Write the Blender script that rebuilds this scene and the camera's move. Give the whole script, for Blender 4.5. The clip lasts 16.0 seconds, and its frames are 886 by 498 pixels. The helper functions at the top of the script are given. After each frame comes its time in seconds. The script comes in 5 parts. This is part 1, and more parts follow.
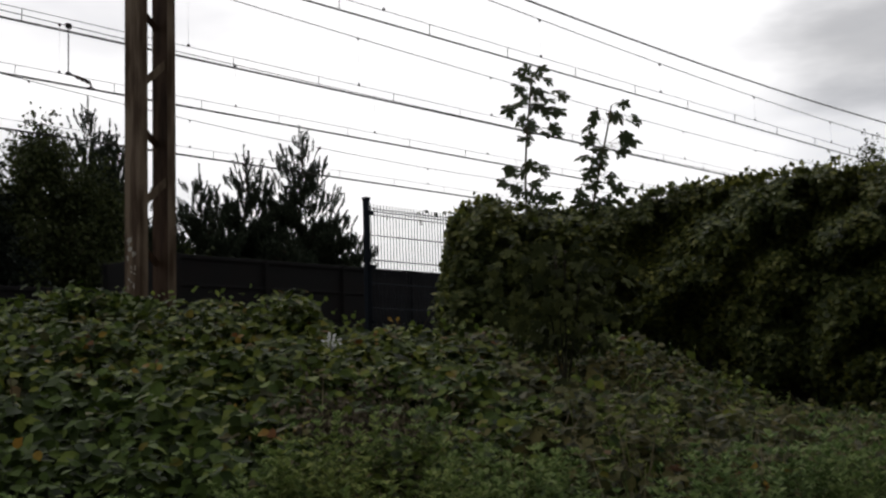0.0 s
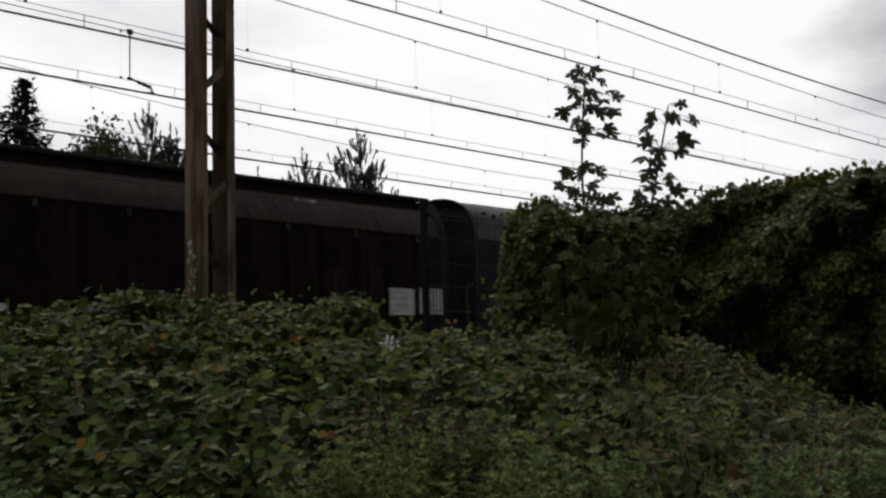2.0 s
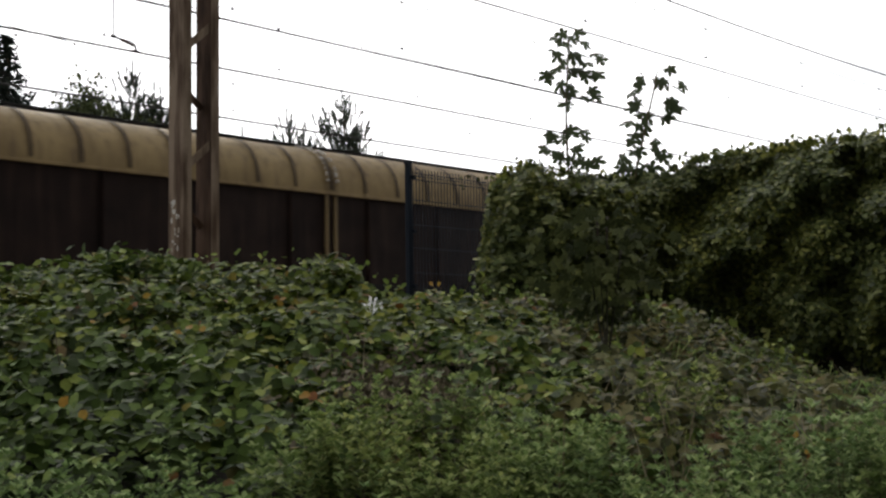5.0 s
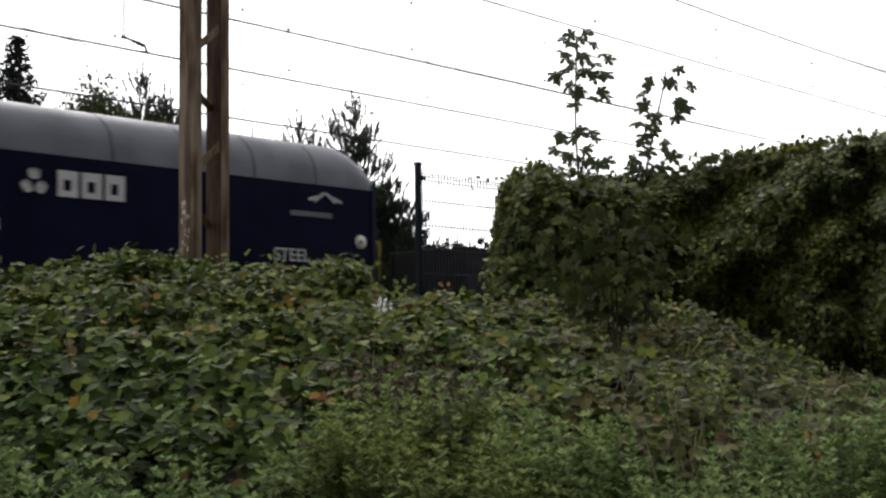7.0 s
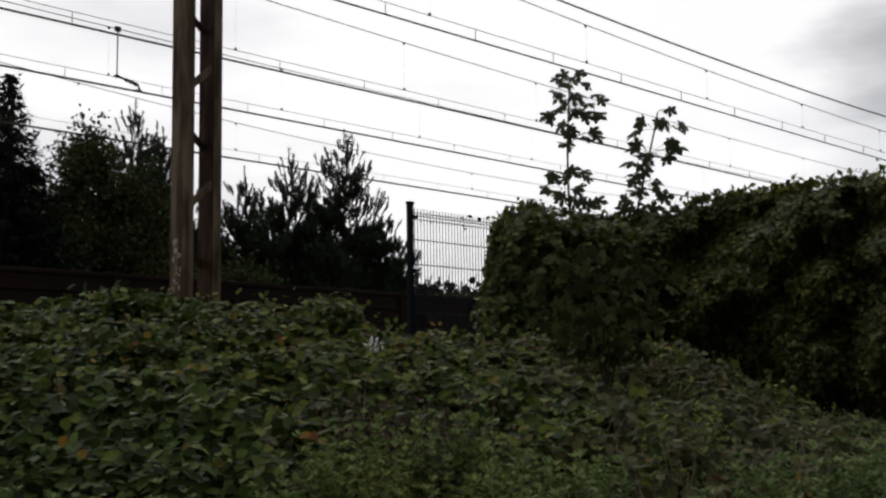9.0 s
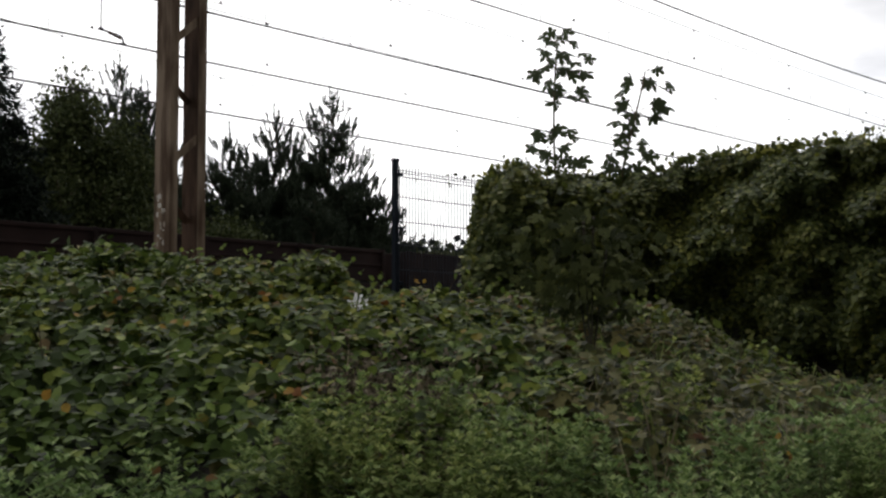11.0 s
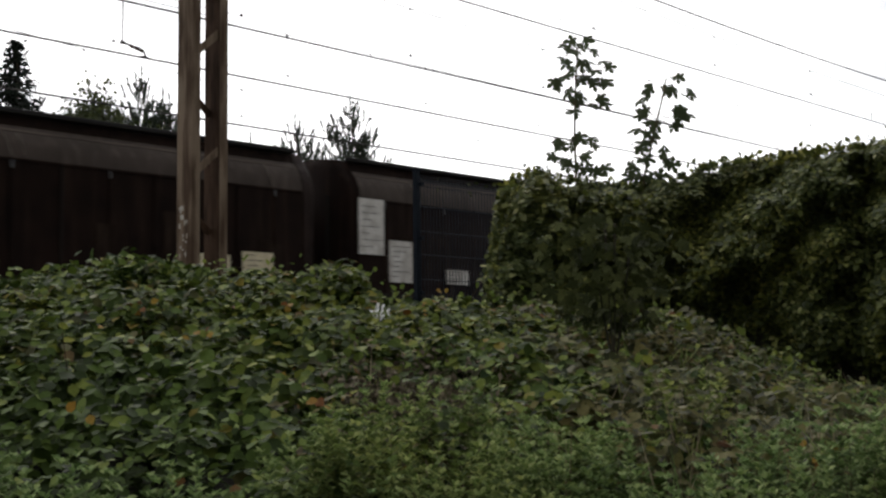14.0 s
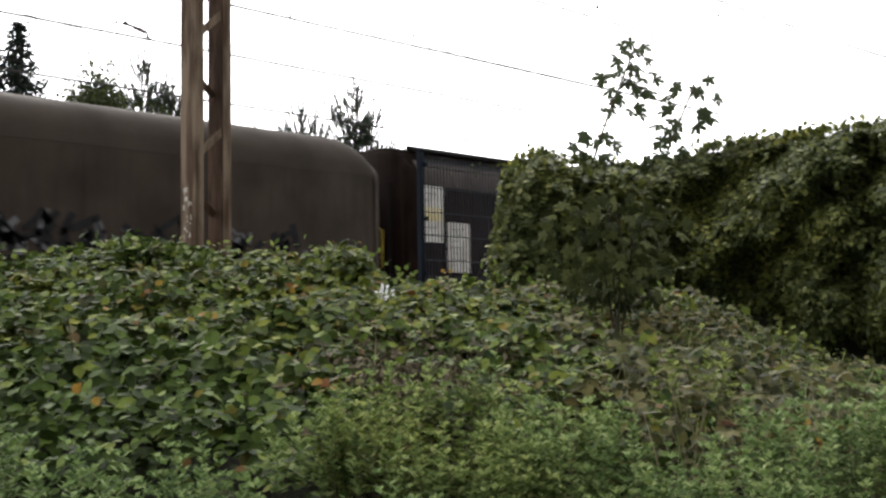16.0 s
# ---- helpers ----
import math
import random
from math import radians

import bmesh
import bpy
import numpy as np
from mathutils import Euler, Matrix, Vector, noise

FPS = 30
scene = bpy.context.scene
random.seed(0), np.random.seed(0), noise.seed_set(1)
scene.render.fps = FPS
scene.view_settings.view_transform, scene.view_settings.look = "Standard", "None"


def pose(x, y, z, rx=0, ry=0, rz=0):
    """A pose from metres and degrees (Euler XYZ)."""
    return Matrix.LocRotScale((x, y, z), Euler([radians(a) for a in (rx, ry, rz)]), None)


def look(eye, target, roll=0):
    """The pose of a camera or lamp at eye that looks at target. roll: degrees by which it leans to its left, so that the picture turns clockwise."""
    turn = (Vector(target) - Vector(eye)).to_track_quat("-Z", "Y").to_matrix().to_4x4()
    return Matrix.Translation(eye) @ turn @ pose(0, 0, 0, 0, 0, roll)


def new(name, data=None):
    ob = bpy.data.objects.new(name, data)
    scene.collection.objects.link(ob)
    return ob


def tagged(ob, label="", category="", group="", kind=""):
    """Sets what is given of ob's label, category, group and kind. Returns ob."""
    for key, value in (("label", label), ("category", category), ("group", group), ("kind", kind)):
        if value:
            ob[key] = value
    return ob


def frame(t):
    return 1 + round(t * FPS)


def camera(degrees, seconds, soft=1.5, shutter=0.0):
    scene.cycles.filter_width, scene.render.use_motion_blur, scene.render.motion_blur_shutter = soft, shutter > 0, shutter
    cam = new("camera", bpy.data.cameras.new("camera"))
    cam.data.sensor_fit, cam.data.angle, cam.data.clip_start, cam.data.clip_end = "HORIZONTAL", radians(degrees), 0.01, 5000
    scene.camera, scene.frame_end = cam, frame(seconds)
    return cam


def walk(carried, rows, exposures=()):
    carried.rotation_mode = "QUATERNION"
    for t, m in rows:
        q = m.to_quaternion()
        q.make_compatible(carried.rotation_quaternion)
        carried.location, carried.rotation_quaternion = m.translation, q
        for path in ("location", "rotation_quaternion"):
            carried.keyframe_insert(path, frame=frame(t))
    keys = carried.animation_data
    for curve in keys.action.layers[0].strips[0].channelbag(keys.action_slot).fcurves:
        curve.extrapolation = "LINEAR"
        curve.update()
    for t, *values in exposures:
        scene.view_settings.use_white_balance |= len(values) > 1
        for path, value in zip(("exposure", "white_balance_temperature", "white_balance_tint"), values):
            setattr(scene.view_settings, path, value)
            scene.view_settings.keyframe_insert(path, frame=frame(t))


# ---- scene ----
# World: x runs along the railway, y across it, z up. The eye stands 1.6 m above the path.
EYE = 1.6
cam = camera(39.0, 16.0, soft=2.5, shutter=0.12)
PATH = [
    (0.0, -48.52, 6.31, 1.62),
    (0.5, -47.95, 7.04, 1.47),
    (1.0, -47.72, 7.18, 1.32),
    (1.5, -46.94, 7.25, 1.59),
    (2.0, -45.89, 6.48, 1.46),
    (2.5, -45.95, 6.68, 1.70),
    (3.0, -45.53, 6.53, 1.61),
    (3.5, -45.76, 5.36, 1.54),
    (4.0, -46.44, 4.92, 1.46),
    (4.2, -46.72, 4.84, 1.40),
    (6.3, -46.20, 4.66, 0.25),
    (6.5, -46.16, 4.69, 0.51),
    (7.0, -46.24, 4.78, 0.84),
    (7.5, -45.78, 4.78, 0.81),
    (8.0, -45.37, 4.91, 0.86),
    (8.5, -46.10, 5.93, 0.91),
    (9.0, -46.63, 6.57, 0.74),
    (9.2, -46.79, 6.32, 0.29),
    (11.3, -47.33, 4.17, 0.10),
    (11.5, -46.89, 3.78, -0.01),
    (12.0, -46.66, 3.77, 0.02),
    (12.5, -47.36, 4.91, -0.59),
    (13.0, -46.94, 5.45, -0.31),
    (13.5, -46.55, 4.62, -0.03),
    (14.0, -46.35, 5.06, 0.66),
    (14.5, -45.87, 4.91, 0.46),
    (15.0, -45.86, 4.12, -0.06),
    (15.5, -45.88, 3.56, 0.26),
    (16.0, -46.14, 4.17, 0.86),
]

EXPOSURE = [(0.0, -0.22), (1.0, -0.36), (1.5, -0.38), (2.0, -0.36), (2.5, -0.32), (3.0, -0.35), (3.5, -0.05), (4.0, 0.35), (6.3, 0.85), (8.2, 0.85), (8.6, 0.1), (9.0, -0.32), (9.2, -0.42), 
            (11.3, 0.7), (12.0, 1.1), (12.5, 1.1), (12.8, 0.5), (13.0, 0.35), (13.5, 0.5), (14.5, 0.6), (15.0, 0.75), (15.5, 1.42), (16.0, 1.58)]
walk(cam, [(t, pose(0, 0, EYE, 90 + p, r, y)) for t, y, p, r in PATH], EXPOSURE)

# ---- light: a bright overcast sky with darker cloud banks, and a weak wide sun behind the cloud ----
SUN_EL, SUN_AZ = 35.0, 60.0


def make_world():
    w = bpy.data.worlds.new("world")
    scene.world = w
    w.use_nodes = True
    nt = w.node_tree
    nt.nodes.clear()
    N, L = nt.nodes.new, nt.links.new
    out = N("ShaderNodeOutputWorld")
    mixs = N("ShaderNodeMixShader")
    mixs.inputs[0].default_value = 0.9
    sky = N("ShaderNodeTexSky")
    sky.sky_type = "NISHITA"
    sky.sun_disc = False
    sky.sun_elevation, sky.sun_rotation = radians(SUN_EL), radians(90 - SUN_AZ)
    b1 = N("ShaderNodeBackground")
    b1.inputs[1].default_value = 0.07
    L(sky.outputs[0], b1.inputs[0])
    tc = N("ShaderNodeTexCoord")
    mp = N("ShaderNodeMapping")
    mp.inputs["Location"].default_value = (0.55, 0.2, 0.35)
    mp.inputs["Scale"].default_value = (1.0, 1.0, 3.2)
    L(tc.outputs["Generated"], mp.inputs[0])
    n1 = N("ShaderNodeTexNoise")
    n1.inputs["Scale"].default_value = 2.6
    n1.inputs["Detail"].default_value = 6.0
    n1.inputs["Roughness"].default_value = 0.52
    L(mp.outputs[0], n1.inputs["Vector"])
    ramp = N("ShaderNodeValToRGB")
    ramp.color_ramp.elements[0].position, ramp.color_ramp.elements[0].color = 0.34, (0.66, 0.66, 0.69, 1)
    ramp.color_ramp.elements[1].position, ramp.color_ramp.elements[1].color = 0.56, (1.0, 0.985, 0.99, 1)
    L(n1.outputs[0], ramp.inputs[0])
    # the cloud deck thickens overhead, bright towards the horizon
    sep = N("ShaderNodeSeparateXYZ")
    L(tc.outputs["Generated"], sep.inputs[0])
    deck = N("ShaderNodeMapRange")
    deck.interpolation_type = "SMOOTHSTEP"
    deck.inputs["From Min"].default_value, deck.inputs["From Max"].default_value = 0.30, 0.80
    deck.inputs["To Min"].default_value, deck.inputs["To Max"].default_value = 1.0, 0.95
    L(sep.outputs[2], deck.inputs[0])
    thick = N("ShaderNodeMix")
    thick.data_type, thick.blend_type = "RGBA", "MULTIPLY"
    thick.inputs[0].default_value = 1.0
    L(ramp.outputs[0], thick.inputs[6])
    L(deck.outputs[0], thick.inputs[7])
    # brighter on the sun's side of the sky, duller opposite
    side = N("ShaderNodeVectorMath")
    side.operation = "DOT_PRODUCT"
    side.inputs[1].default_value = (math.cos(radians(SUN_AZ)), math.sin(radians(SUN_AZ)), 0)
    L(tc.outputs["Generated"], side.inputs[0])
    away = N("ShaderNodeMapRange")
    away.interpolation_type = "SMOOTHSTEP"
    away.inputs["From Min"].default_value, away.inputs["From Max"].default_value = -0.7, 0.6
    away.inputs["To Min"].default_value, away.inputs["To Max"].default_value = 0.22, 1.0
    L(side.outputs["Value"], away.inputs[0])
    dull = N("ShaderNodeMix")
    dull.data_type, dull.blend_type = "RGBA", "MULTIPLY"
    dull.inputs[0].default_value = 1.0
    L(thick.outputs[2], dull.inputs[6])
    L(away.outputs[0], dull.inputs[7])
    # one heavier grey bank low over the far end of the line
    near = N("ShaderNodeVectorMath")
    near.operation = "DISTANCE"
    flat = N("ShaderNodeMapping")
    flat.inputs["Scale"].default_value = (1.0, 1.0, 2.3)
    L(tc.outputs["Generated"], flat.inputs[0])
    near.inputs[1].default_value = (0.905, 0.355, 0.255 * 2.3)
    L(flat.outputs[0], near.inputs[0])
    ragged = N("ShaderNodeMath")
    ragged.operation = "MULTIPLY_ADD"
    ragged.inputs[1].default_value, ragged.inputs[2].default_value = 0.42, -0.21
    L(n1.outputs[0], ragged.inputs[0])
    edge = N("ShaderNodeMath")
    edge.operation = "ADD"
    L(near.outputs["Value"], edge.inputs[0])
    L(ragged.outputs[0], edge.inputs[1])
    bank = N("ShaderNodeMapRange")
    bank.interpolation_type = "SMOOTHSTEP"
    bank.inputs["From Min"].default_value, bank.inputs["From Max"].default_value = 0.02, 0.15
    bank.inputs["To Min"].default_value, bank.inputs["To Max"].default_value = 0.58, 1.0
    L(edge.outputs[0], bank.inputs[0])
    heavy = N("ShaderNodeMix")
    heavy.data_type, heavy.blend_type = "RGBA", "MULTIPLY"
    heavy.inputs[0].default_value = 1.0
    L(dull.outputs[2], heavy.inputs[6])
    L(bank.outputs[0], heavy.inputs[7])
    b2 = N("ShaderNodeBackground")
    b2.inputs[1].default_value = 1.35
    L(heavy.outputs[2], b2.inputs[0])
    L(b1.outputs[0], mixs.inputs[1])
    L(b2.outputs[0], mixs.inputs[2])
    L(mixs.outputs[0], out.inputs[0])


make_world()
sun = new("sun", bpy.data.lights.new("sun", "SUN"))
sun.data.energy, sun.data.angle, sun.data.color = 0.5, radians(25), (1.0, 0.96, 0.9)
_a, _e = radians(SUN_AZ), radians(SUN_EL)
sun.matrix_world = look((60 * math.cos(_a) * math.cos(_e), 60 * math.sin(_a) * math.cos(_e), 60 * math.sin(_e)), (0, 0, 0))


# ---- materials ----
def mat(name, col, col2=None, rough=0.6, metal=0.0, scale=6.0, fine=60.0, bump=0.2, stretch=(1, 1, 1), streak=None, spec=0.12, cut=(0.35, 0.65)):
    """A surface of two mixed colours: broad stains, fine grain, fine relief, and run-down streaks where asked."""
    m = bpy.data.materials.new(name)
    m.use_nodes = True
    nt = m.node_tree
    N, L = nt.nodes.new, nt.links.new
    b = nt.nodes["Principled BSDF"]
    b.inputs["Metallic"].default_value = metal
    b.inputs["Specular IOR Level"].default_value = spec
    tc = N("ShaderNodeTexCoord")
    mp = N("ShaderNodeMapping")
    mp.inputs["Scale"].default_value = stretch
    L(tc.outputs["Object"], mp.inputs[0])
    broad = N("ShaderNodeTexNoise")
    broad.inputs["Scale"].default_value, broad.inputs["Detail"].default_value = scale, 6
    L(mp.outputs[0], broad.inputs["Vector"])
    ramp = N("ShaderNodeValToRGB")
    ramp.color_ramp.elements[0].position, ramp.color_ramp.elements[1].position = cut
    ramp.color_ramp.elements[0].color = (*col, 1)
    ramp.color_ramp.elements[1].color = (*(col2 or [c * 0.7 for c in col]), 1)
    L(broad.outputs[0], ramp.inputs[0])
    grain = N("ShaderNodeTexNoise")
    grain.inputs["Scale"].default_value, grain.inputs["Detail"].default_value = fine, 3
    L(tc.outputs["Object"], grain.inputs["Vector"])
    mul = N("ShaderNodeMix")
    mul.data_type, mul.blend_type = "RGBA", "OVERLAY"
    mul.inputs[0].default_value = 0.35
    L(ramp.outputs[0], mul.inputs[6])
    L(grain.outputs[0], mul.inputs[7])
    colour = mul.outputs[2]
    if streak:
        mp2 = N("ShaderNodeMapping")
        mp2.inputs["Scale"].default_value = (3.0, 3.0, 0.22)
        L(tc.outputs["Object"], mp2.inputs[0])
        sn = N("ShaderNodeTexNoise")
        sn.inputs["Scale"].default_value, sn.inputs["Detail"].default_value = 2.2, 5
        L(mp2.outputs[0], sn.inputs["Vector"])
        sr = N("ShaderNodeMapRange")
        sr.inputs["From Min"].default_value, sr.inputs["From Max"].default_value = 0.5, 0.72
        sr.inputs["To Max"].default_value = 0.75
        L(sn.outputs[0], sr.inputs[0])
        m2 = N("ShaderNodeMix")
        m2.data_type = "RGBA"
        m2.inputs[7].default_value = (*streak, 1)
        L(sr.outputs[0], m2.inputs[0])
        L(colour, m2.inputs[6])
        colour = m2.outputs[2]
    L(colour, b.inputs["Base Color"])
    rr = N("ShaderNodeMapRange")
    rr.inputs["To Min"].default_value, rr.inputs["To Max"].default_value = max(0.05, rough - 0.12), min(1, rough + 0.15)
    L(broad.outputs[0], rr.inputs[0])
    L(rr.outputs[0], b.inputs["Roughness"])
    bp = N("ShaderNodeBump")
    bp.inputs["Strength"].default_value, bp.inputs["Distance"].default_value = bump, 0.01
    L(grain.outputs[0], bp.inputs["Height"])
    L(bp.outputs[0], b.inputs["Normal"])
    return m


def leaf_mat(name, cols, rough=0.6, trans=0.35, patch=0.5, patch_cols=None, spec=0.10):
    """Leaves: each blade takes its own tint from a ramp, drifting by patches over the thicket."""
    m = bpy.data.materials.new(name)
    m.use_nodes = True
    nt = m.node_tree
    N, L = nt.nodes.new, nt.links.new
    b = nt.nodes["Principled BSDF"]
    b.inputs["Roughness"].default_value = rough
    b.inputs["Specular IOR Level"].default_value = spec
    geo = N("ShaderNodeNewGeometry")
    ramp = N("ShaderNodeValToRGB")
    els = ramp.color_ramp.elements
    while len(els) < len(cols):
        els.new(0.5)
    for e, (p, c) in zip(els, cols):
        e.position, e.color = p, (*c, 1)
    L(geo.outputs["Random Per Island"], ramp.inputs[0])
    colour = ramp.outputs[0]
    tc = N("ShaderNodeTexCoord")
    if patch_cols:
        n = N("ShaderNodeTexNoise")
        n.inputs["Scale"].default_value, n.inputs["Detail"].default_value = patch, 3
        L(tc.outputs["Object"], n.inputs["Vector"])
        r2 = N("ShaderNodeMapRange")
        r2.inputs["From Min"].default_value, r2.inputs["From Max"].default_value = 0.45, 0.62
        L(n.outputs[0], r2.inputs[0])
        mx = N("ShaderNodeMix")
        mx.data_type, mx.blend_type = "RGBA", "MULTIPLY"
        mx.inputs[7].default_value = (*patch_cols, 1)
        L(r2.outputs[0], mx.inputs[0])
        L(colour, mx.inputs[6])
        colour = mx.outputs[2]
    fine = N("ShaderNodeTexNoise")
    fine.inputs["Scale"].default_value = 70.0
    L(tc.outputs["Object"], fine.inputs["Vector"])
    ov = N("ShaderNodeMix")
    ov.data_type, ov.blend_type = "RGBA", "OVERLAY"
    ov.inputs[0].default_value = 0.3
    L(colour, ov.inputs[6])
    L(fine.outputs[0], ov.inputs[7])
    L(ov.outputs[2], b.inputs["Base Color"])
    tr = N("ShaderNodeBsdfTranslucent")
    L(ov.outputs[2], tr.inputs[0])
    ms = N("ShaderNodeMixShader")
    ms.inputs[0].default_value = trans
    L(b.outputs[0], ms.inputs[1])
    L(tr.outputs[0], ms.inputs[2])
    L(ms.outputs[0], nt.nodes["Material Output"].inputs[0])
    return m


M = {}
M["bramble"] = leaf_mat("bramble leaf", [(0.0, (0.012, 0.024, 0.006)), (0.3, (0.032, 0.052, 0.010)), (0.7, (0.074, 0.112, 0.021)), (0.965, (0.165, 0.20, 0.042)), (0.985, (0.13, 0.11, 0.02)), (1.0, (0.10, 0.045, 0.018))], rough=0.58, spec=0.06, trans=0.2, patch_cols=(1.15, 1.0, 0.8), patch=0.7)
M["bramble_deep"] = leaf_mat("deep green bramble leaf", [(0.0, (0.011, 0.018, 0.005)), (0.4, (0.029, 0.046, 0.011)), (0.8, (0.066, 0.100, 0.025)), (1.0, (0.125, 0.165, 0.042))], rough=0.6, spec=0.04, trans=0.15, patch_cols=(1.05, 1.08, 0.85), patch=0.9)
M["bramble_olive"] = leaf_mat("olive bramble leaf", [(0.0, (0.018, 0.024, 0.008)), (0.4, (0.054, 0.058, 0.020)), (0.8, (0.122, 0.122, 0.046)), (0.97, (0.18, 0.18, 0.085)), (1.0, (0.13, 0.06, 0.03))], rough=0.55, spec=0.10, patch_cols=(1.1, 0.95, 0.8), patch=1.1)
M["dead_leaf"] = leaf_mat("withered leaf", [(0.0, (0.030, 0.024, 0.015)), (0.6, (0.090, 0.074, 0.048)), (1.0, (0.20, 0.17, 0.12))], rough=0.8, trans=0.15)
M["weed"] = leaf_mat("weed leaf", [(0.0, (0.042, 0.070, 0.022)), (0.5, (0.132, 0.198, 0.066)), (1.0, (0.275, 0.345, 0.145))], rough=0.65, spec=0.06, trans=0.35, patch_cols=(1.12, 0.97, 0.75), patch=0.9)
M["hedge"] = leaf_mat("climber leaf", [(0.0, (0.020, 0.029, 0.009)), (0.45, (0.062, 0.080, 0.021)), (0.8, (0.134, 0.156, 0.042)), (1.0, (0.27, 0.28, 0.10))], rough=0.5, trans=0.3, patch_cols=(1.25, 1.15, 0.8), patch=0.9, spec=0.25)
M["hedge_pale"] = leaf_mat("pale climber leaf", [(0.0, (0.034, 0.046, 0.016)), (0.45, (0.088, 0.112, 0.036)), (0.8, (0.15, 0.175, 0.058)), (1.0, (0.24, 0.25, 0.10))], rough=0.55, trans=0.35, patch_cols=(1.1, 1.0, 0.8), patch=1.3, spec=0.25)
M["bush"] = leaf_mat("dark bush leaf", [(0.0, (0.016, 0.021, 0.008)), (0.6, (0.042, 0.050, 0.018)), (1.0, (0.092, 0.102, 0.036))], rough=0.7, trans=0.2, spec=0.03)
M["lime"] = leaf_mat("bright yellow-green leaf", [(0.0, (0.06, 0.09, 0.015)), (0.6, (0.12, 0.165, 0.03)), (1.0, (0.22, 0.25, 0.055))], rough=0.6, trans=0.3)
M["sapling"] = leaf_mat("maple leaf", [(0.0, (0.028, 0.040, 0.020)), (1.0, (0.065, 0.085, 0.036))], trans=0.3)
M["pine"] = leaf_mat("pine needles", [(0.0, (0.016, 0.025, 0.015)), (0.6, (0.040, 0.055, 0.033)), (1.0, (0.085, 0.102, 0.062))], rough=0.55, trans=0.1, spec=0.2)
M["broadleaf"] = leaf_mat("far leaf", [(0.0, (0.028, 0.038, 0.014)), (0.6, (0.060, 0.076, 0.026)), (1.0, (0.105, 0.120, 0.046))], rough=0.6, trans=0.2)
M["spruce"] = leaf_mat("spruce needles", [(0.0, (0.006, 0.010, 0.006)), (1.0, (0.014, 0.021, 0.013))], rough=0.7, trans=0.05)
M["straw"] = leaf_mat("dry straw", [(0.0, (0.10, 0.08, 0.045)), (0.6, (0.20, 0.165, 0.10)), (1.0, (0.32, 0.27, 0.18))], rough=0.8, trans=0.15)
M["flower"] = leaf_mat("white flower", [(0.0, (0.6, 0.6, 0.58)), (1.0, (0.8, 0.8, 0.8))], rough=0.7)
M["yellow"] = leaf_mat("turned leaf", [(0.0, (0.20, 0.085, 0.02)), (0.6, (0.26, 0.17, 0.03)), (1.0, (0.13, 0.045, 0.016))], rough=0.6)
M["bark"] = mat("bark", (0.10, 0.075, 0.05), (0.05, 0.04, 0.03), 0.9, stretch=(1, 1, 0.2), bump=0.6)
M["twig"] = mat("green stem", (0.06, 0.065, 0.03), (0.09, 0.06, 0.035), 0.7)
M["soil"] = mat("soil", (0.05, 0.042, 0.028), (0.035, 0.05, 0.02), 0.95, scale=1.2, fine=25, bump=0.6)
M["ballast"] = mat("ballast", (0.16, 0.14, 0.12), (0.09, 0.075, 0.06), 0.9, scale=3, fine=18, bump=0.9)
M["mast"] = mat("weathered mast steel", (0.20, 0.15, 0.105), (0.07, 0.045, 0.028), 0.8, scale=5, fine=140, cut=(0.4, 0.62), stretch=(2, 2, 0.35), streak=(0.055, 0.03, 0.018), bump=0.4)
# darker mast steel: rust, with the shaded web's darkness in the colour too
M["mast_rust_shade"] = mat("rusted mast steel darkened for shade", (0.085, 0.050, 0.031), (0.030, 0.017, 0.011), 0.85, scale=5, fine=140, cut=(0.4, 0.62), stretch=(2, 2, 0.4), streak=(0.065, 0.04, 0.026), bump=0.5)
M["paint_white"] = mat("old white paint", (0.55, 0.53, 0.48), (0.25, 0.2, 0.15), 0.7, scale=9)
M["fence"] = mat("dark green coated steel", (0.010, 0.014, 0.020), (0.014, 0.018, 0.024), 0.6, spec=0.04)
M["wire"] = mat("contact wire", (0.03, 0.027, 0.025), (0.02, 0.018, 0.016), 0.6, spec=0.1)
M["porcelain"] = mat("brown insulator", (0.06, 0.035, 0.025), None, 0.25)
M["rail"] = mat("rail steel", (0.12, 0.07, 0.045), (0.07, 0.045, 0.03), 0.6, metal=0.4)
M["under"] = mat("grimy underframe", (0.010, 0.009, 0.008), (0.016, 0.0125, 0.010), 0.85, scale=3)
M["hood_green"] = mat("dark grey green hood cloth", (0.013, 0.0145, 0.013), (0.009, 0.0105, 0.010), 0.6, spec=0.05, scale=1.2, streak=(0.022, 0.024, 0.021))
# hood tops are paler than the sides: sky sheen put into the colour
M["hood_green_top"] = mat("grey hood top with painted sky sheen", (0.10, 0.10, 0.09), (0.072, 0.072, 0.065), 0.45, scale=1.0)
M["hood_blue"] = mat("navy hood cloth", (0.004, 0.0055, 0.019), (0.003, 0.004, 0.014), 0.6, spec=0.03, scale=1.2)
M["hood_blue_top"] = mat("grey-blue hood top with painted sky sheen", (0.125, 0.13, 0.15), (0.09, 0.095, 0.112), 0.42, scale=1.0)
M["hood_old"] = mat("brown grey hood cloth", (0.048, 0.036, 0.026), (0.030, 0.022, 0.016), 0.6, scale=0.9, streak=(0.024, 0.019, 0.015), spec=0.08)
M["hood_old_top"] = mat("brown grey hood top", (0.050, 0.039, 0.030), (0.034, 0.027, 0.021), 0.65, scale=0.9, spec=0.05)
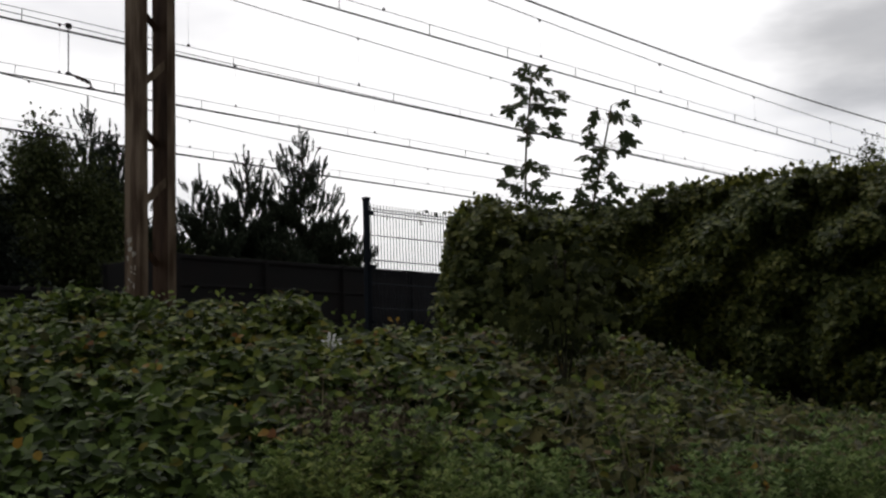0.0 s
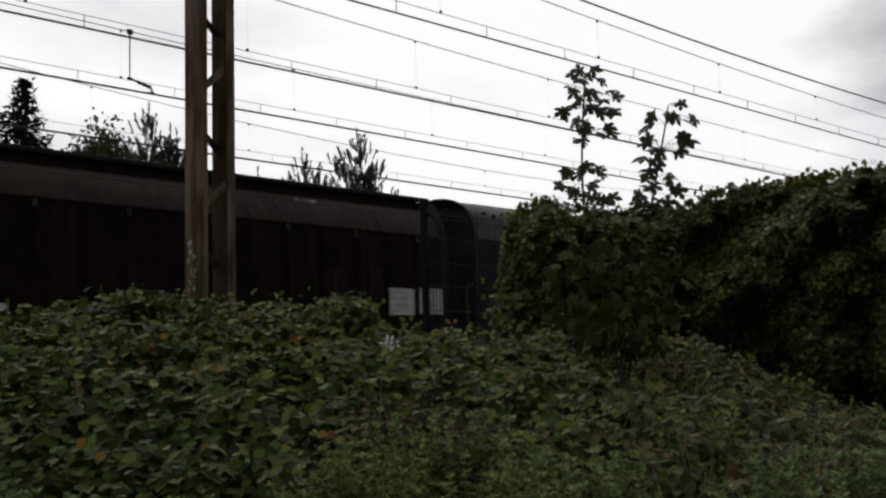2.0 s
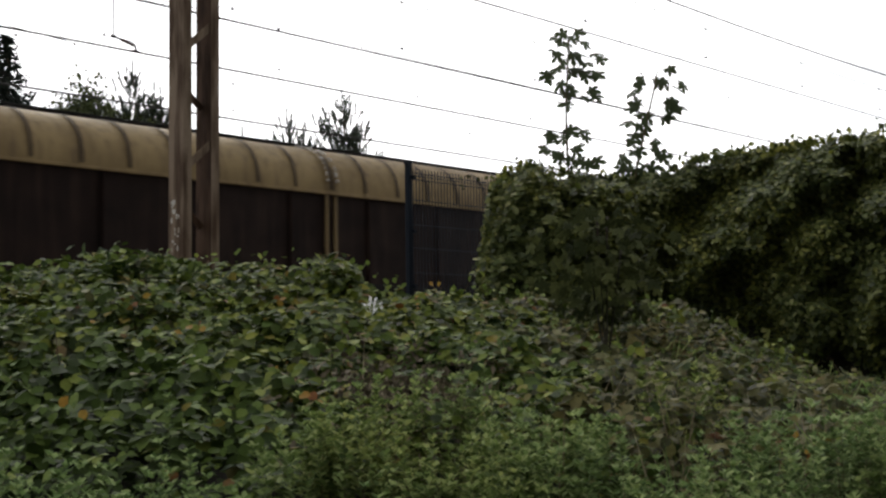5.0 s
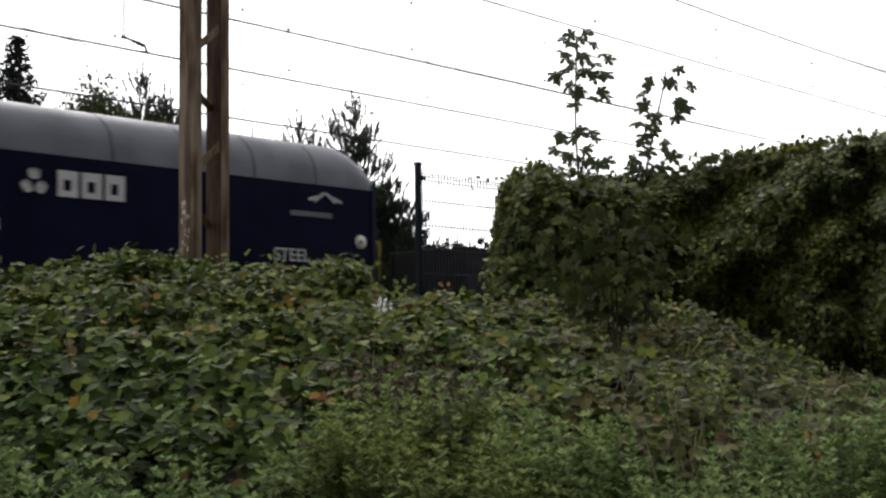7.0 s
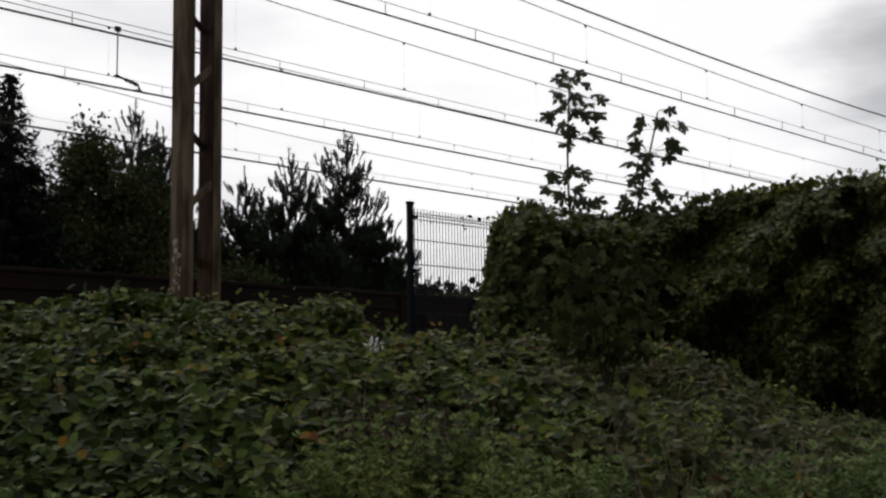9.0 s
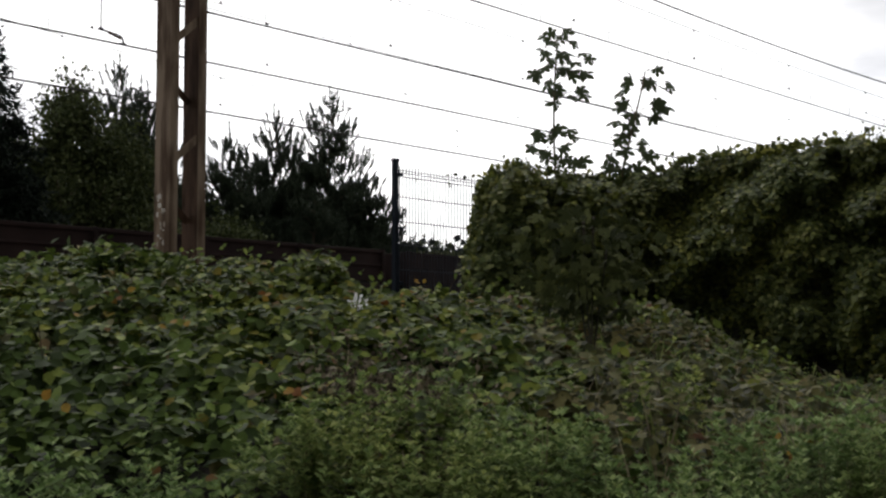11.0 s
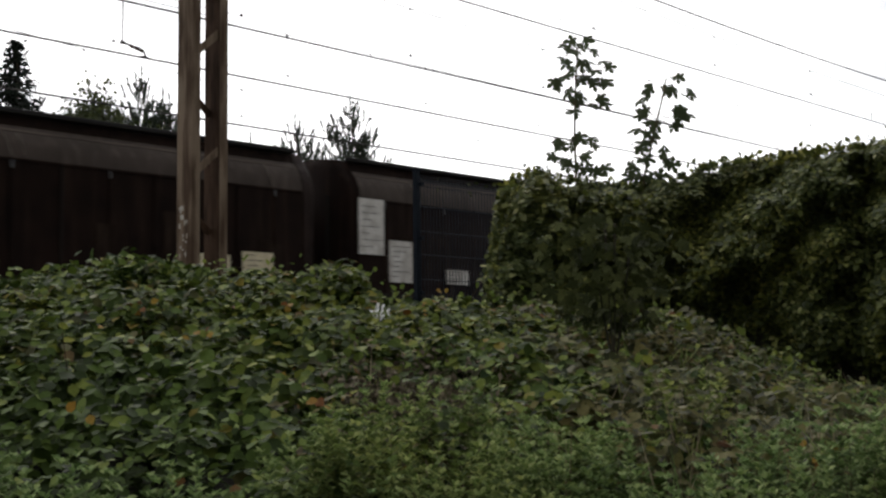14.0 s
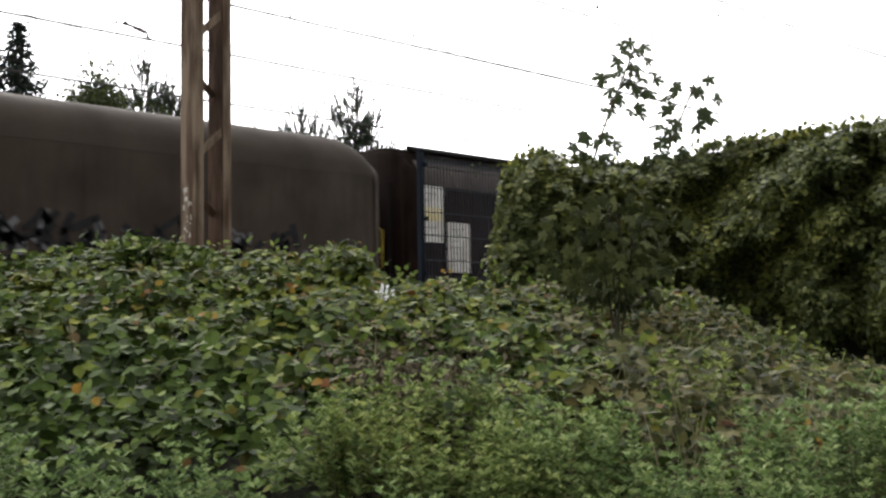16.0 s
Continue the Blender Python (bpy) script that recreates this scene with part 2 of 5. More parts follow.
M["brown_side"] = mat("grimy brown wagon paint", (0.0135, 0.0075, 0.0055), (0.008, 0.005, 0.004), 0.7, scale=1.5, streak=(0.026, 0.0155, 0.011), spec=0.04)
M["brown_worn"] = mat("rubbed brown wagon paint", (0.026, 0.017, 0.012), (0.0115, 0.007, 0.005), 0.75, scale=2.4, cut=(0.36, 0.6), stretch=(2, 2, 0.4), streak=(0.012, 0.0075, 0.0055), spec=0.04)
M["dust"] = mat("pale dust", (0.17, 0.15, 0.13), (0.09, 0.075, 0.06), 0.9)
M["dust_brown"] = mat("dusty brown ledge", (0.085, 0.068, 0.056), (0.05, 0.04, 0.033), 0.8, scale=2.5, stretch=(0.4, 1, 1))
M["brown_top"] = mat("dusty brown upper panel", (0.048, 0.037, 0.030), (0.033, 0.026, 0.021), 0.65, scale=1.2, streak=(0.075, 0.058, 0.047), spec=0.08)
M["roof_dark"] = mat("sooty roof", (0.010, 0.0095, 0.009), (0.015, 0.014, 0.013), 0.7)
M["ochre_roof"] = mat("ochre rusted roof", (0.105, 0.064, 0.028), (0.066, 0.040, 0.019), 0.6, scale=1.4, streak=(0.06, 0.04, 0.025))
M["gold_roof"] = mat("straw coloured roof", (0.23, 0.165, 0.075), (0.17, 0.12, 0.055), 0.6, scale=1.2, streak=(0.10, 0.07, 0.04))
M["rust_side"] = mat("rust red drop side", (0.019, 0.0095, 0.0075), (0.012, 0.0065, 0.0055), 0.75, scale=1.6, streak=(0.011, 0.007, 0.006))
M["low_side"] = mat("black low wagon side", (0.010, 0.010, 0.0105), (0.014, 0.012, 0.012), 0.75, scale=1.6)
M["board"] = mat("white marking panel", (0.60, 0.59, 0.55), (0.42, 0.40, 0.36), 0.6, scale=4, streak=(0.3, 0.27, 0.23))
M["cream"] = mat("cream graffiti panel", (0.62, 0.56, 0.38), (0.5, 0.44, 0.3), 0.6, scale=4)
M["orange"] = mat("orange painted panel", (0.42, 0.15, 0.03), (0.33, 0.19, 0.05), 0.6, scale=2.5, streak=(0.16, 0.07, 0.03))
M["orange_red"] = mat("red orange painted panel", (0.40, 0.10, 0.022), (0.34, 0.16, 0.03), 0.6, scale=2.0, streak=(0.2, 0.05, 0.02))
M["grey_paint"] = mat("pale grey lettering paint", (0.46, 0.45, 0.45), (0.38, 0.38, 0.38), 0.6)
M["dim_paint"] = mat("faded lettering paint", (0.13, 0.13, 0.135), (0.09, 0.09, 0.09), 0.6)
M["red_paint"] = mat("red mark paint", (0.35, 0.05, 0.04), None, 0.6)
M["yellow_paint"] = mat("yellow handle paint", (0.5, 0.38, 0.05), None, 0.6)
M["yellow_wash"] = mat("washed-out yellow paint", (0.55, 0.46, 0.22), (0.6, 0.55, 0.42), 0.6, scale=5)
M["tan_graffiti"] = mat("worn graffiti paint", (0.034, 0.022, 0.015), (0.012, 0.0075, 0.006), 0.7, scale=2.2, cut=(0.38, 0.62), stretch=(1.6, 1.6, 0.5), streak=(0.012, 0.008, 0.0065))
M["black"] = mat("black paint", (0.012, 0.012, 0.013), None, 0.6)


# ---- mesh helpers ----
def mesh_of(name, verts, faces, material, smooth=False):
    me = bpy.data.meshes.new(name)
    me.from_pydata([tuple(v) for v in verts], [], faces)
    if material:
        me.materials.append(material)
    if smooth:
        me.polygons.foreach_set("use_smooth", [True] * len(me.polygons))
    me.update()
    return me


def part(name, me, parent=None, label=""):
    ob = new(name, me)
    ob.parent = parent
    if label:
        ob["label"] = label
    return ob


def thing(name, label, category, m=None, group=""):
    ob = new(name)
    ob.empty_display_size = 0.2
    if m is not None:
        ob.matrix_world = m
    return tagged(ob, label, category, group)


def boxes(name, blocks, material, bevel=0.01):
    """One mesh of bevelled blocks: each is centre and size, and a turn about y where given."""
    bm = bmesh.new()
    for blk in blocks:
        (cx, cy, cz), (sx, sy, sz) = blk[0], blk[1]
        turn = blk[2] if len(blk) > 2 else Matrix.Identity(4)
        bmesh.ops.create_cube(bm, size=1.0, matrix=Matrix.Translation((cx, cy, cz)) @ turn @ Matrix.Diagonal((sx, sy, sz, 1)))
    if bevel:
        bmesh.ops.bevel(bm, geom=bm.edges[:], offset=bevel, segments=1, affect="EDGES")
    me = bpy.data.meshes.new(name)
    bm.to_mesh(me)
    bm.free()
    me.materials.append(material)
    return me


def tube(name, path, radius, material, sides=6, radii=None):
    """A round bar along a path of points."""
    verts, faces = [], []
    n = len(path)
    pts = [Vector(p) for p in path]
    for i, p in enumerate(pts):
        d = (pts[min(i + 1, n - 1)] - pts[max(i - 1, 0)]).normalized()
        a = d.cross(Vector((0.3, 0.2, 1)) if abs(d.z) < 0.9 else Vector((1, 0.1, 0))).normalized()
        b = d.cross(a)
        r = radii[i] if radii else radius
        for k in range(sides):
            t = 2 * math.pi * k / sides
            verts.append(p + a * r * math.cos(t) + b * r * math.sin(t))
    for i in range(n - 1):
        for k in range(sides):
            faces.append((i * sides + k, i * sides + (k + 1) % sides, (i + 1) * sides + (k + 1) % sides, (i + 1) * sides + k))
    faces.append(tuple(range(sides)))
    faces.append(tuple((n - 1) * sides + k for k in range(sides)))
    return mesh_of(name, verts, faces, material, True)


LEAF_V = np.array([(0, 0, 0), (0.30, 0.22, 0.05), (0.36, 0.58, 0.05), (0, 1, -0.08), (-0.36, 0.58, 0.05), (-0.30, 0.22, 0.05), (0, 0.4, -0.02)], float)
LEAF_F = [(0, 1, 6), (1, 2, 6), (2, 3, 6), (3, 4, 6), (4, 5, 6), (5, 0, 6)]
SMALL_V = np.array([(0, 0, 0), (0.34, 0.5, 0.06), (0, 1, -0.06), (-0.34, 0.5, 0.06)], float)
SMALL_F = [(0, 1, 2), (0, 2, 3)]
BLADE_V = np.array([(-0.03, 0, 0), (0.03, 0, 0), (0.02, 0.55, 0.05), (0, 1, 0.18)], float)
BLADE_F = [(0, 1, 2), (0, 2, 3)]


def scatter(name, P, along, normal, size, tv, tf, material):
    """One mesh of many blades: at P, growing along `along`, facing `normal`."""
    y = along / np.linalg.norm(along, axis=1, keepdims=True)
    x = np.cross(y, normal)
    x /= np.linalg.norm(x, axis=1, keepdims=True) + 1e-9
    z = np.cross(x, y)
    s = size[:, None, None]
    V = P[:, None, :] + s * (tv[None, :, 0:1] * x[:, None, :] + tv[None, :, 1:2] * y[:, None, :] + tv[None, :, 2:3] * z[:, None, :])
    n, k = len(P), len(tv)
    F = (np.arange(n)[:, None, None] * k + np.array(tf)[None, :, :]).reshape(-1, len(tf[0]))
    me = bpy.data.meshes.new(name)
    me.vertices.add(n * k)
    me.vertices.foreach_set("co", V.reshape(-1).astype(np.float32))
    w = F.shape[1]
    me.loops.add(F.size)
    me.loops.foreach_set("vertex_index", F.reshape(-1).astype(np.int32))
    me.polygons.add(len(F))
    me.polygons.foreach_set("loop_start", (np.arange(len(F)) * w).astype(np.int32))
    me.polygons.foreach_set("loop_total", np.full(len(F), w, np.int32))
    me.update(calc_edges=True)
    me.materials.append(material)
    return me


rng = np.random.default_rng(7)


def unit(n):
    v = rng.normal(size=(n, 3))
    return v / np.linalg.norm(v, axis=1, keepdims=True)


def wob(x, y, f, seed=0.0):
    """Smooth rolling noise from a few crossed waves, about -1 to 1."""
    return (np.sin(f * x * 1.3 + seed) * np.cos(f * y * 1.1 - seed * 2) + np.sin(f * (x * 0.7 + y * 1.9) + seed * 3.1) + np.cos(f * (2.3 * x - 1.7 * y) + seed)) / 3


# ---- ground: a path, the bank, the railway's shelf, and fields to the horizon ----
RAIL_Z = EYE + 0.45


def ground_z(x, y):
    s = np.clip((y - 1.2) / 6.6, 0, 1)
    up = (RAIL_Z - 0.35) * s * s * (3 - 2 * s)
    e = np.clip((y - 30) / 12, 0, 1)
    return up - 0.7 * e * e * (3 - 2 * e)


def make_ground():
    xs = np.concatenate([-np.geomspace(3000, 30, 14), np.linspace(-24, 60, 85), np.geomspace(66, 3000, 16)])
    ys = np.concatenate([-np.geomspace(3000, 12, 12), np.linspace(-8, 46, 109), np.geomspace(50, 3000, 18)])
    X, Y = np.meshgrid(xs, ys)
    Z = ground_z(X, Y) + 0.04 * wob(X, Y, 1.7) * ((np.abs(X) < 70) & (np.abs(Y) < 60))
    verts = np.stack([X, Y, Z], -1).reshape(-1, 3)
    n = len(xs)
    faces = [(j * n + i, j * n + i + 1, (j + 1) * n + i + 1, (j + 1) * n + i) for j in range(len(ys) - 1) for i in range(n - 1)]
    tagged(new("ground", mesh_of("ground", verts, faces, M["soil"], True)), "overgrown earth bank and flat fields", "ground", kind="structure")


make_ground()
TRACKS = (13.6, 17.3, 20.5, 23.7)
X0, X1 = -500.0, 540.0


def make_track(y):
    z = RAIL_Z
    prof = [(-2.4, -0.36), (-1.5, -0.16), (1.5, -0.16), (2.4, -0.36), (2.4, -0.6), (-2.4, -0.6)]
    v = [(x, y + a, z + b) for x in (X0, X1) for a, b in prof]
    f = [(i, (i + 1) % 6, 6 + (i + 1) % 6, 6 + i) for i in range(6)] + [tuple(range(6)), tuple(range(6, 12))]
    t = thing("railway_track", "rusty rails on sleepers in grey ballast", "track", pose(0, 0, 0), "parallel railway tracks")
    part("ballast_bed", mesh_of("ballast_bed", v, f, M["ballast"]), t)
    rp = [(-0.07, -0.16), (0.07, -0.16), (0.07, -0.14), (0.012, -0.12), (0.012, -0.04), (0.036, -0.03), (0.036, 0), (-0.036, 0), (-0.036, -0.03), (-0.012, -0.04), (-0.012, -0.12), (-0.07, -0.14)]
    for sgn in (-1, 1):
        v = [(x, y + sgn * 0.753 + a, z + b) for x in (X0, X1) for a, b in rp]
        k = len(rp)
        f = [(i, (i + 1) % k, k + (i + 1) % k, k + i) for i in range(k)]
        part("rail", mesh_of("rail", v, f, M["rail"]), t)
    part("sleepers", boxes("sleepers", [((x, y, z - 0.2), (0.26, 2.5, 0.1)) for x in np.arange(-10, 60, 0.65)], M["under"], 0), t)["kind"] = "stuff"


for y in TRACKS:
    make_track(y)


# ---- overhead line ----
def make_catenary(y, z, first, mess, long_first, sag=0.19, span=(-110.0, 250.0), pair=0.04):
    """Two contact wires, a carrier just above with droppers every 2.1 m, and the main cable with long droppers every 4.2 m."""
    t = thing("overhead_line", "thin dark overhead contact wires with short droppers", "overhead wire", None, "overhead lines over the tracks")
    for s in (-pair, pair):
        part("contact_wire", tube("contact_wire", [(x, y + s, z + 0.02 * s / pair) for x in np.linspace(*span, 9)], 0.0135, M["wire"], 5), t)
    carrier = lambda x: z + sag + 0.0001 * (x - first - 9) ** 2
    mz, mx, mc = mess
    cable = lambda x: mz + mc * (x - mx) ** 2 if abs(x - mx) < 36 else mz + mc * 1296
    part("carrier_wire", tube("carrier_wire", [(x, y, carrier(x)) for x in np.linspace(-30, 80, 45)], 0.0065, M["wire"], 5), t)
    part("main_cable", tube("main_cable", [(x, y, cable(x)) for x in np.linspace(-30, 80, 56)], 0.0095, M["wire"], 5), t)
    for x in np.arange(first - 2.1 * 5, first + 2.1 * 16, 2.1):
        part("dropper", tube("dropper", [(x, y, z), (x, y, carrier(x))], 0.009, M["wire"], 4), t)
    for x in np.arange(long_first - 4.2 * 2, long_first + 4.2 * 9, 4.2):
        part("dropper", tube("dropper", [(x, y, carrier(x)), (x, y, cable(x))], 0.0018, M["wire"], 4), t)
        part("clamp", boxes("clamp", [((x, y, carrier(x) + 0.02), (0.04, 0.03, 0.05))], M["wire"], 0), t)
        part("clamp", boxes("clamp", [((x, y, cable(x) - 0.02), (0.04, 0.03, 0.05))], M["wire"], 0), t)
    return t


make_catenary(13.6, 7.47, 13.2, (8.23, 30.0, 0.0012), 14.2)
make_catenary(17.4, 7.46, 14.2, (8.44, 33.0, 0.0008), 13.2)
make_catenary(20.4, 7.44, 11.6, (8.5, 27.0, 0.0004), 16.7)
make_catenary(23.7, 7.21, 18.7, (7.87, 27.0, 0.0026), 18.0)


def make_feeder():
    t = thing("feeder_wire", "thin dark feeder cable strung along the line", "overhead wire")
    part("cable", tube("cable", [(x, 11.2, 7.36 + 0.0019 * (x - 21.0) ** 2) for x in np.linspace(-6, 48, 40)], 0.0155, M["wire"], 5), t)


make_feeder()


def make_registration():
    t = thing("registration_arm", "hanging steady arm with clamps and insulator on the contact wire", "overhead line fitting")
    part("hanger", tube("hanger", [(12.69, 20.4, 8.58), (12.69, 20.4, 7.66)], 0.013, M["wire"]), t)
    part("arm", tube("arm", [(12.69, 20.4, 7.66), (12.95, 20.4, 7.62), (13.15, 20.4, 7.58), (13.2, 20.4, 7.46)], 0.022, M["wire"]), t)
    part("insulator", tube("insulator", [(12.85 + 0.05 * i, 20.4, 7.63 - 0.012 * i) for i in range(7)], 0.03, M["porcelain"], 8, [0.02, 0.045, 0.02, 0.045, 0.02, 0.045, 0.02]), t)
    for at, size in (((13.17, 20.4, 7.45), (0.16, 0.04, 0.05)), ((12.69, 20.4, 8.58), (0.12, 0.05, 0.1)), ((12.69, 20.4, 7.66), (0.1, 0.05, 0.06))):
        part("clamp", boxes("clamp", [(at, size)], M["wire"], 0.008), t)


make_registration()


def make_mast():
    """Two channel legs side by side along the line, laced with flat bars, and the portal beam that carries the wires."""
    y0, x0, base, h, s = 10.3, 7.285, 1.2, 9.4, 0.165
    w, fl, th = 0.25, 0.098, 0.012
    t = thing("catenary_mast", "weathered lattice mast of two rusty steel channels", "mast", pose(x0, y0, base))
    def leg(x, m):
        p = [(0, -w / 2), (fl, -w / 2), (fl, -w / 2 + th), (th, -w / 2 + th), (th, w / 2 - th), (fl, w / 2 - th), (fl, w / 2), (0, w / 2)]
        zs = np.linspace(-0.4, h, 12)
        v = [(x + a, b, z) for z in zs for a, b in p]
        k = len(p)
        f = [(j * k + i, j * k + (i + 1) % k, (j + 1) * k + (i + 1) % k, (j + 1) * k + i) for j in range(len(zs) - 1) for i in range(k)]
        return mesh_of("leg", v, f, m)
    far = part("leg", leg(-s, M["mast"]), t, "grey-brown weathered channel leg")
    # this leg's web is in shade, painted by the darker steel
    part("leg", leg(s, M["mast_rust_shade"]), t, "rusted channel leg with shade in its colour")
    for y, sgn, off, m, n in ((-w / 2 + 0.02, -1, 1.21, "mast", 7), (0.02, 1, 0.61, "mast_rust_shade", 8)):
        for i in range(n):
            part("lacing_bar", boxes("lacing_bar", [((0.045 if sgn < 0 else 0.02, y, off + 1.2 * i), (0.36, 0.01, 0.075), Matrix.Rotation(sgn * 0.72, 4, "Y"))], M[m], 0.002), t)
    # thin added plate in the paler steel paints the light on this flange
    part("flange", boxes("flange", [((s + fl / 2, -w / 2 - 0.004, h / 2 - 0.2), (fl, 0.006, h + 0.4))], M["mast"], 0.001), t, "front flange plate, paler to imitate light")
    g = random.Random(4)
    spots = [((-s - 0.003, g.uniform(-0.06, 0.08), g.uniform(1.4, 2.0)), (0.008, g.uniform(0.01, 0.028), g.uniform(0.015, 0.06))) for _ in range(14)]
    for spot in spots + [((-s - 0.003, 0.03, 1.92), (0.008, 0.05, 0.05)), ((-s - 0.003, 0.03, 1.83), (0.008, 0.05, 0.045))]:
        part("paint_mark", boxes("paint_mark", [spot], M["paint_white"], 0.003), far, "flaking white paint mark")
    part("portal_beam", boxes("portal_beam", [((0, 8.0, h - 0.2), (0.3, 17.0, 0.3)), ((0, 16.2, h / 2), (0.3, 0.25, h))], M["mast_rust_shade"], 0.01), t)
    for y, z in ((13.6, 7.47), (17.4, 7.46), (20.4, 7.44), (23.7, 7.21), (11.2, 7.71)):
        part("wire_hanger", tube("wire_hanger", [(0, y - y0, z - base), (0, y - y0, h - 0.3)], 0.02, M["wire"]), t)


make_mast()


# ---- mesh fence ----
def make_fence():
    y, x0, x1 = 9.6, 9.67, 17.3
    zt, zb = EYE + 2.03, 1.45
    t = thing("mesh_fence", "dark green welded mesh fence with square end post", "fence", pose(0, 0, 0))
    post = part("post", boxes("post", [((x0, y, (zt + zb) / 2 + 0.02), (0.06, 0.06, zt - zb + 0.06)), ((x0, y, zt + 0.055), (0.075, 0.075, 0.03))], M["fence"], 0.004), t)
    for x in (x0 + 2.54, x0 + 5.08):
        part("post", boxes("post", [((x, y, (zt + zb) / 2 + 0.02), (0.06, 0.06, zt - zb + 0.06))], M["fence"], 0.004), t)
    wire = tube("upright_wire", [(0, 0, zb + 0.05), (0, 0, zt)], 0.0066, M["fence"], 4)
    for i in range(150):
        w = part("upright_wire", wire, t)
        w.location = (x0 + 0.05 + 0.05 * i, y - 0.02, 0)
    for z, dy in ((zt - 0.05, 0), (zt - 0.085, -0.03), (zt - 0.12, 0), (zt - 0.35, -0.02), (zt - 0.62, 0), (zt - 0.88, -0.02), (zt - 1.15, 0), (zt - 1.45, 0), (zt - 1.75, 0)):
        part("rail_wire", tube("rail_wire", [(x0, y + dy, z), (x1, y + dy, z)], 0.0062, M["fence"], 5), t)
    part("bracket", boxes("bracket", [((x0 + 0.04, y - 0.03, zt - 0.1 - 0.6 * i), (0.05, 0.05, 0.04)) for i in range(3)], M["fence"], 0.003), t)


make_fence()


# ---- vegetation ----
AX = radians(43.7)
FWD, RGT = np.array([math.cos(AX), math.sin(AX), 0]), np.array([math.sin(AX), -math.cos(AX), 0])
# the thicket's skyline: sideways slope from the path's axis, and rise over the eye
CREST_Q = [-0.50, -0.354, -0.314, -0.287, -0.259, -0.219, -0.173, -0.146, -0.119, -0.087, -0.065, -0.051, -0.02, 0.008, 0.039, 0.098, 0.143, 0.17, 0.206, 0.233, 0.246, 0.277, 0.30, 0.352, 0.5]
CREST_E = [0.052, 0.061, 0.069, 0.075, 0.079, 0.075, 0.067, 0.071, 0.064, 0.074, 0.068, 0.049, 0.041, 0.045, 0.037, 0.034, 0.025, 0.027, 0.027, 0.010, 0.002, -0.016, -0.024, -0.033, -0.055]
NEAR, FAR = 3.3, 8.6


def thicket_z(q, d):
    """Height of the bramble surface over the eye at sideways slope q and depth d."""
    e = np.interp(q, CREST_Q, CREST_E)
    s = np.clip((d - NEAR) / (FAR - NEAR), 0, 1)
    z = -0.42 + (e * FAR + 0.42) * (0.25 * s * s + 0.75 * s)
    z = z - 0.55 * np.clip(NEAR - d, 0, 9) - 0.5 * np.clip(d - FAR, 0, 9)
    return z + (0.10 * wob(q * d, d, 2.1, 1.0) + 0.085 * wob(q * d, d, 5.3, 2.0) + 0.04 * wob(q * d, d, 11.0, 5.0)) * (1 - 0.65 * s)


def world_of(q, d, z):
    return d[:, None] * FWD + (q * d)[:, None] * RGT + np.stack([0 * z, 0 * z, z + EYE], 1)


def withered(q, d):
    """1 in the dead patch in the middle of the thicket, 0 outside."""
    return np.exp(-((q + 0.02) / 0.045) ** 4 - ((d - 5.0) / 0.75) ** 4)


def trefoil(at, axis, nor, size):
    """Three leaflets on one stalk: a longer one ahead and a pair spread to its sides, all in about one plane."""
    y = axis / np.linalg.norm(axis, axis=1, keepdims=True)
    x = np.cross(y, nor)
    x /= np.linalg.norm(x, axis=1, keepdims=True)
    P = np.concatenate([at, at - 0.12 * size[:, None] * y, at - 0.12 * size[:, None] * y])
    A = np.concatenate([y, 0.35 * y + x, 0.35 * y - x]) + 0.16 * unit(3 * len(at))
    N3 = np.concatenate([nor, nor + 0.3 * x, nor - 0.3 * x]) + 0.22 * unit(3 * len(at))
    return P, A, N3, np.concatenate([size, 0.82 * size, 0.82 * size])


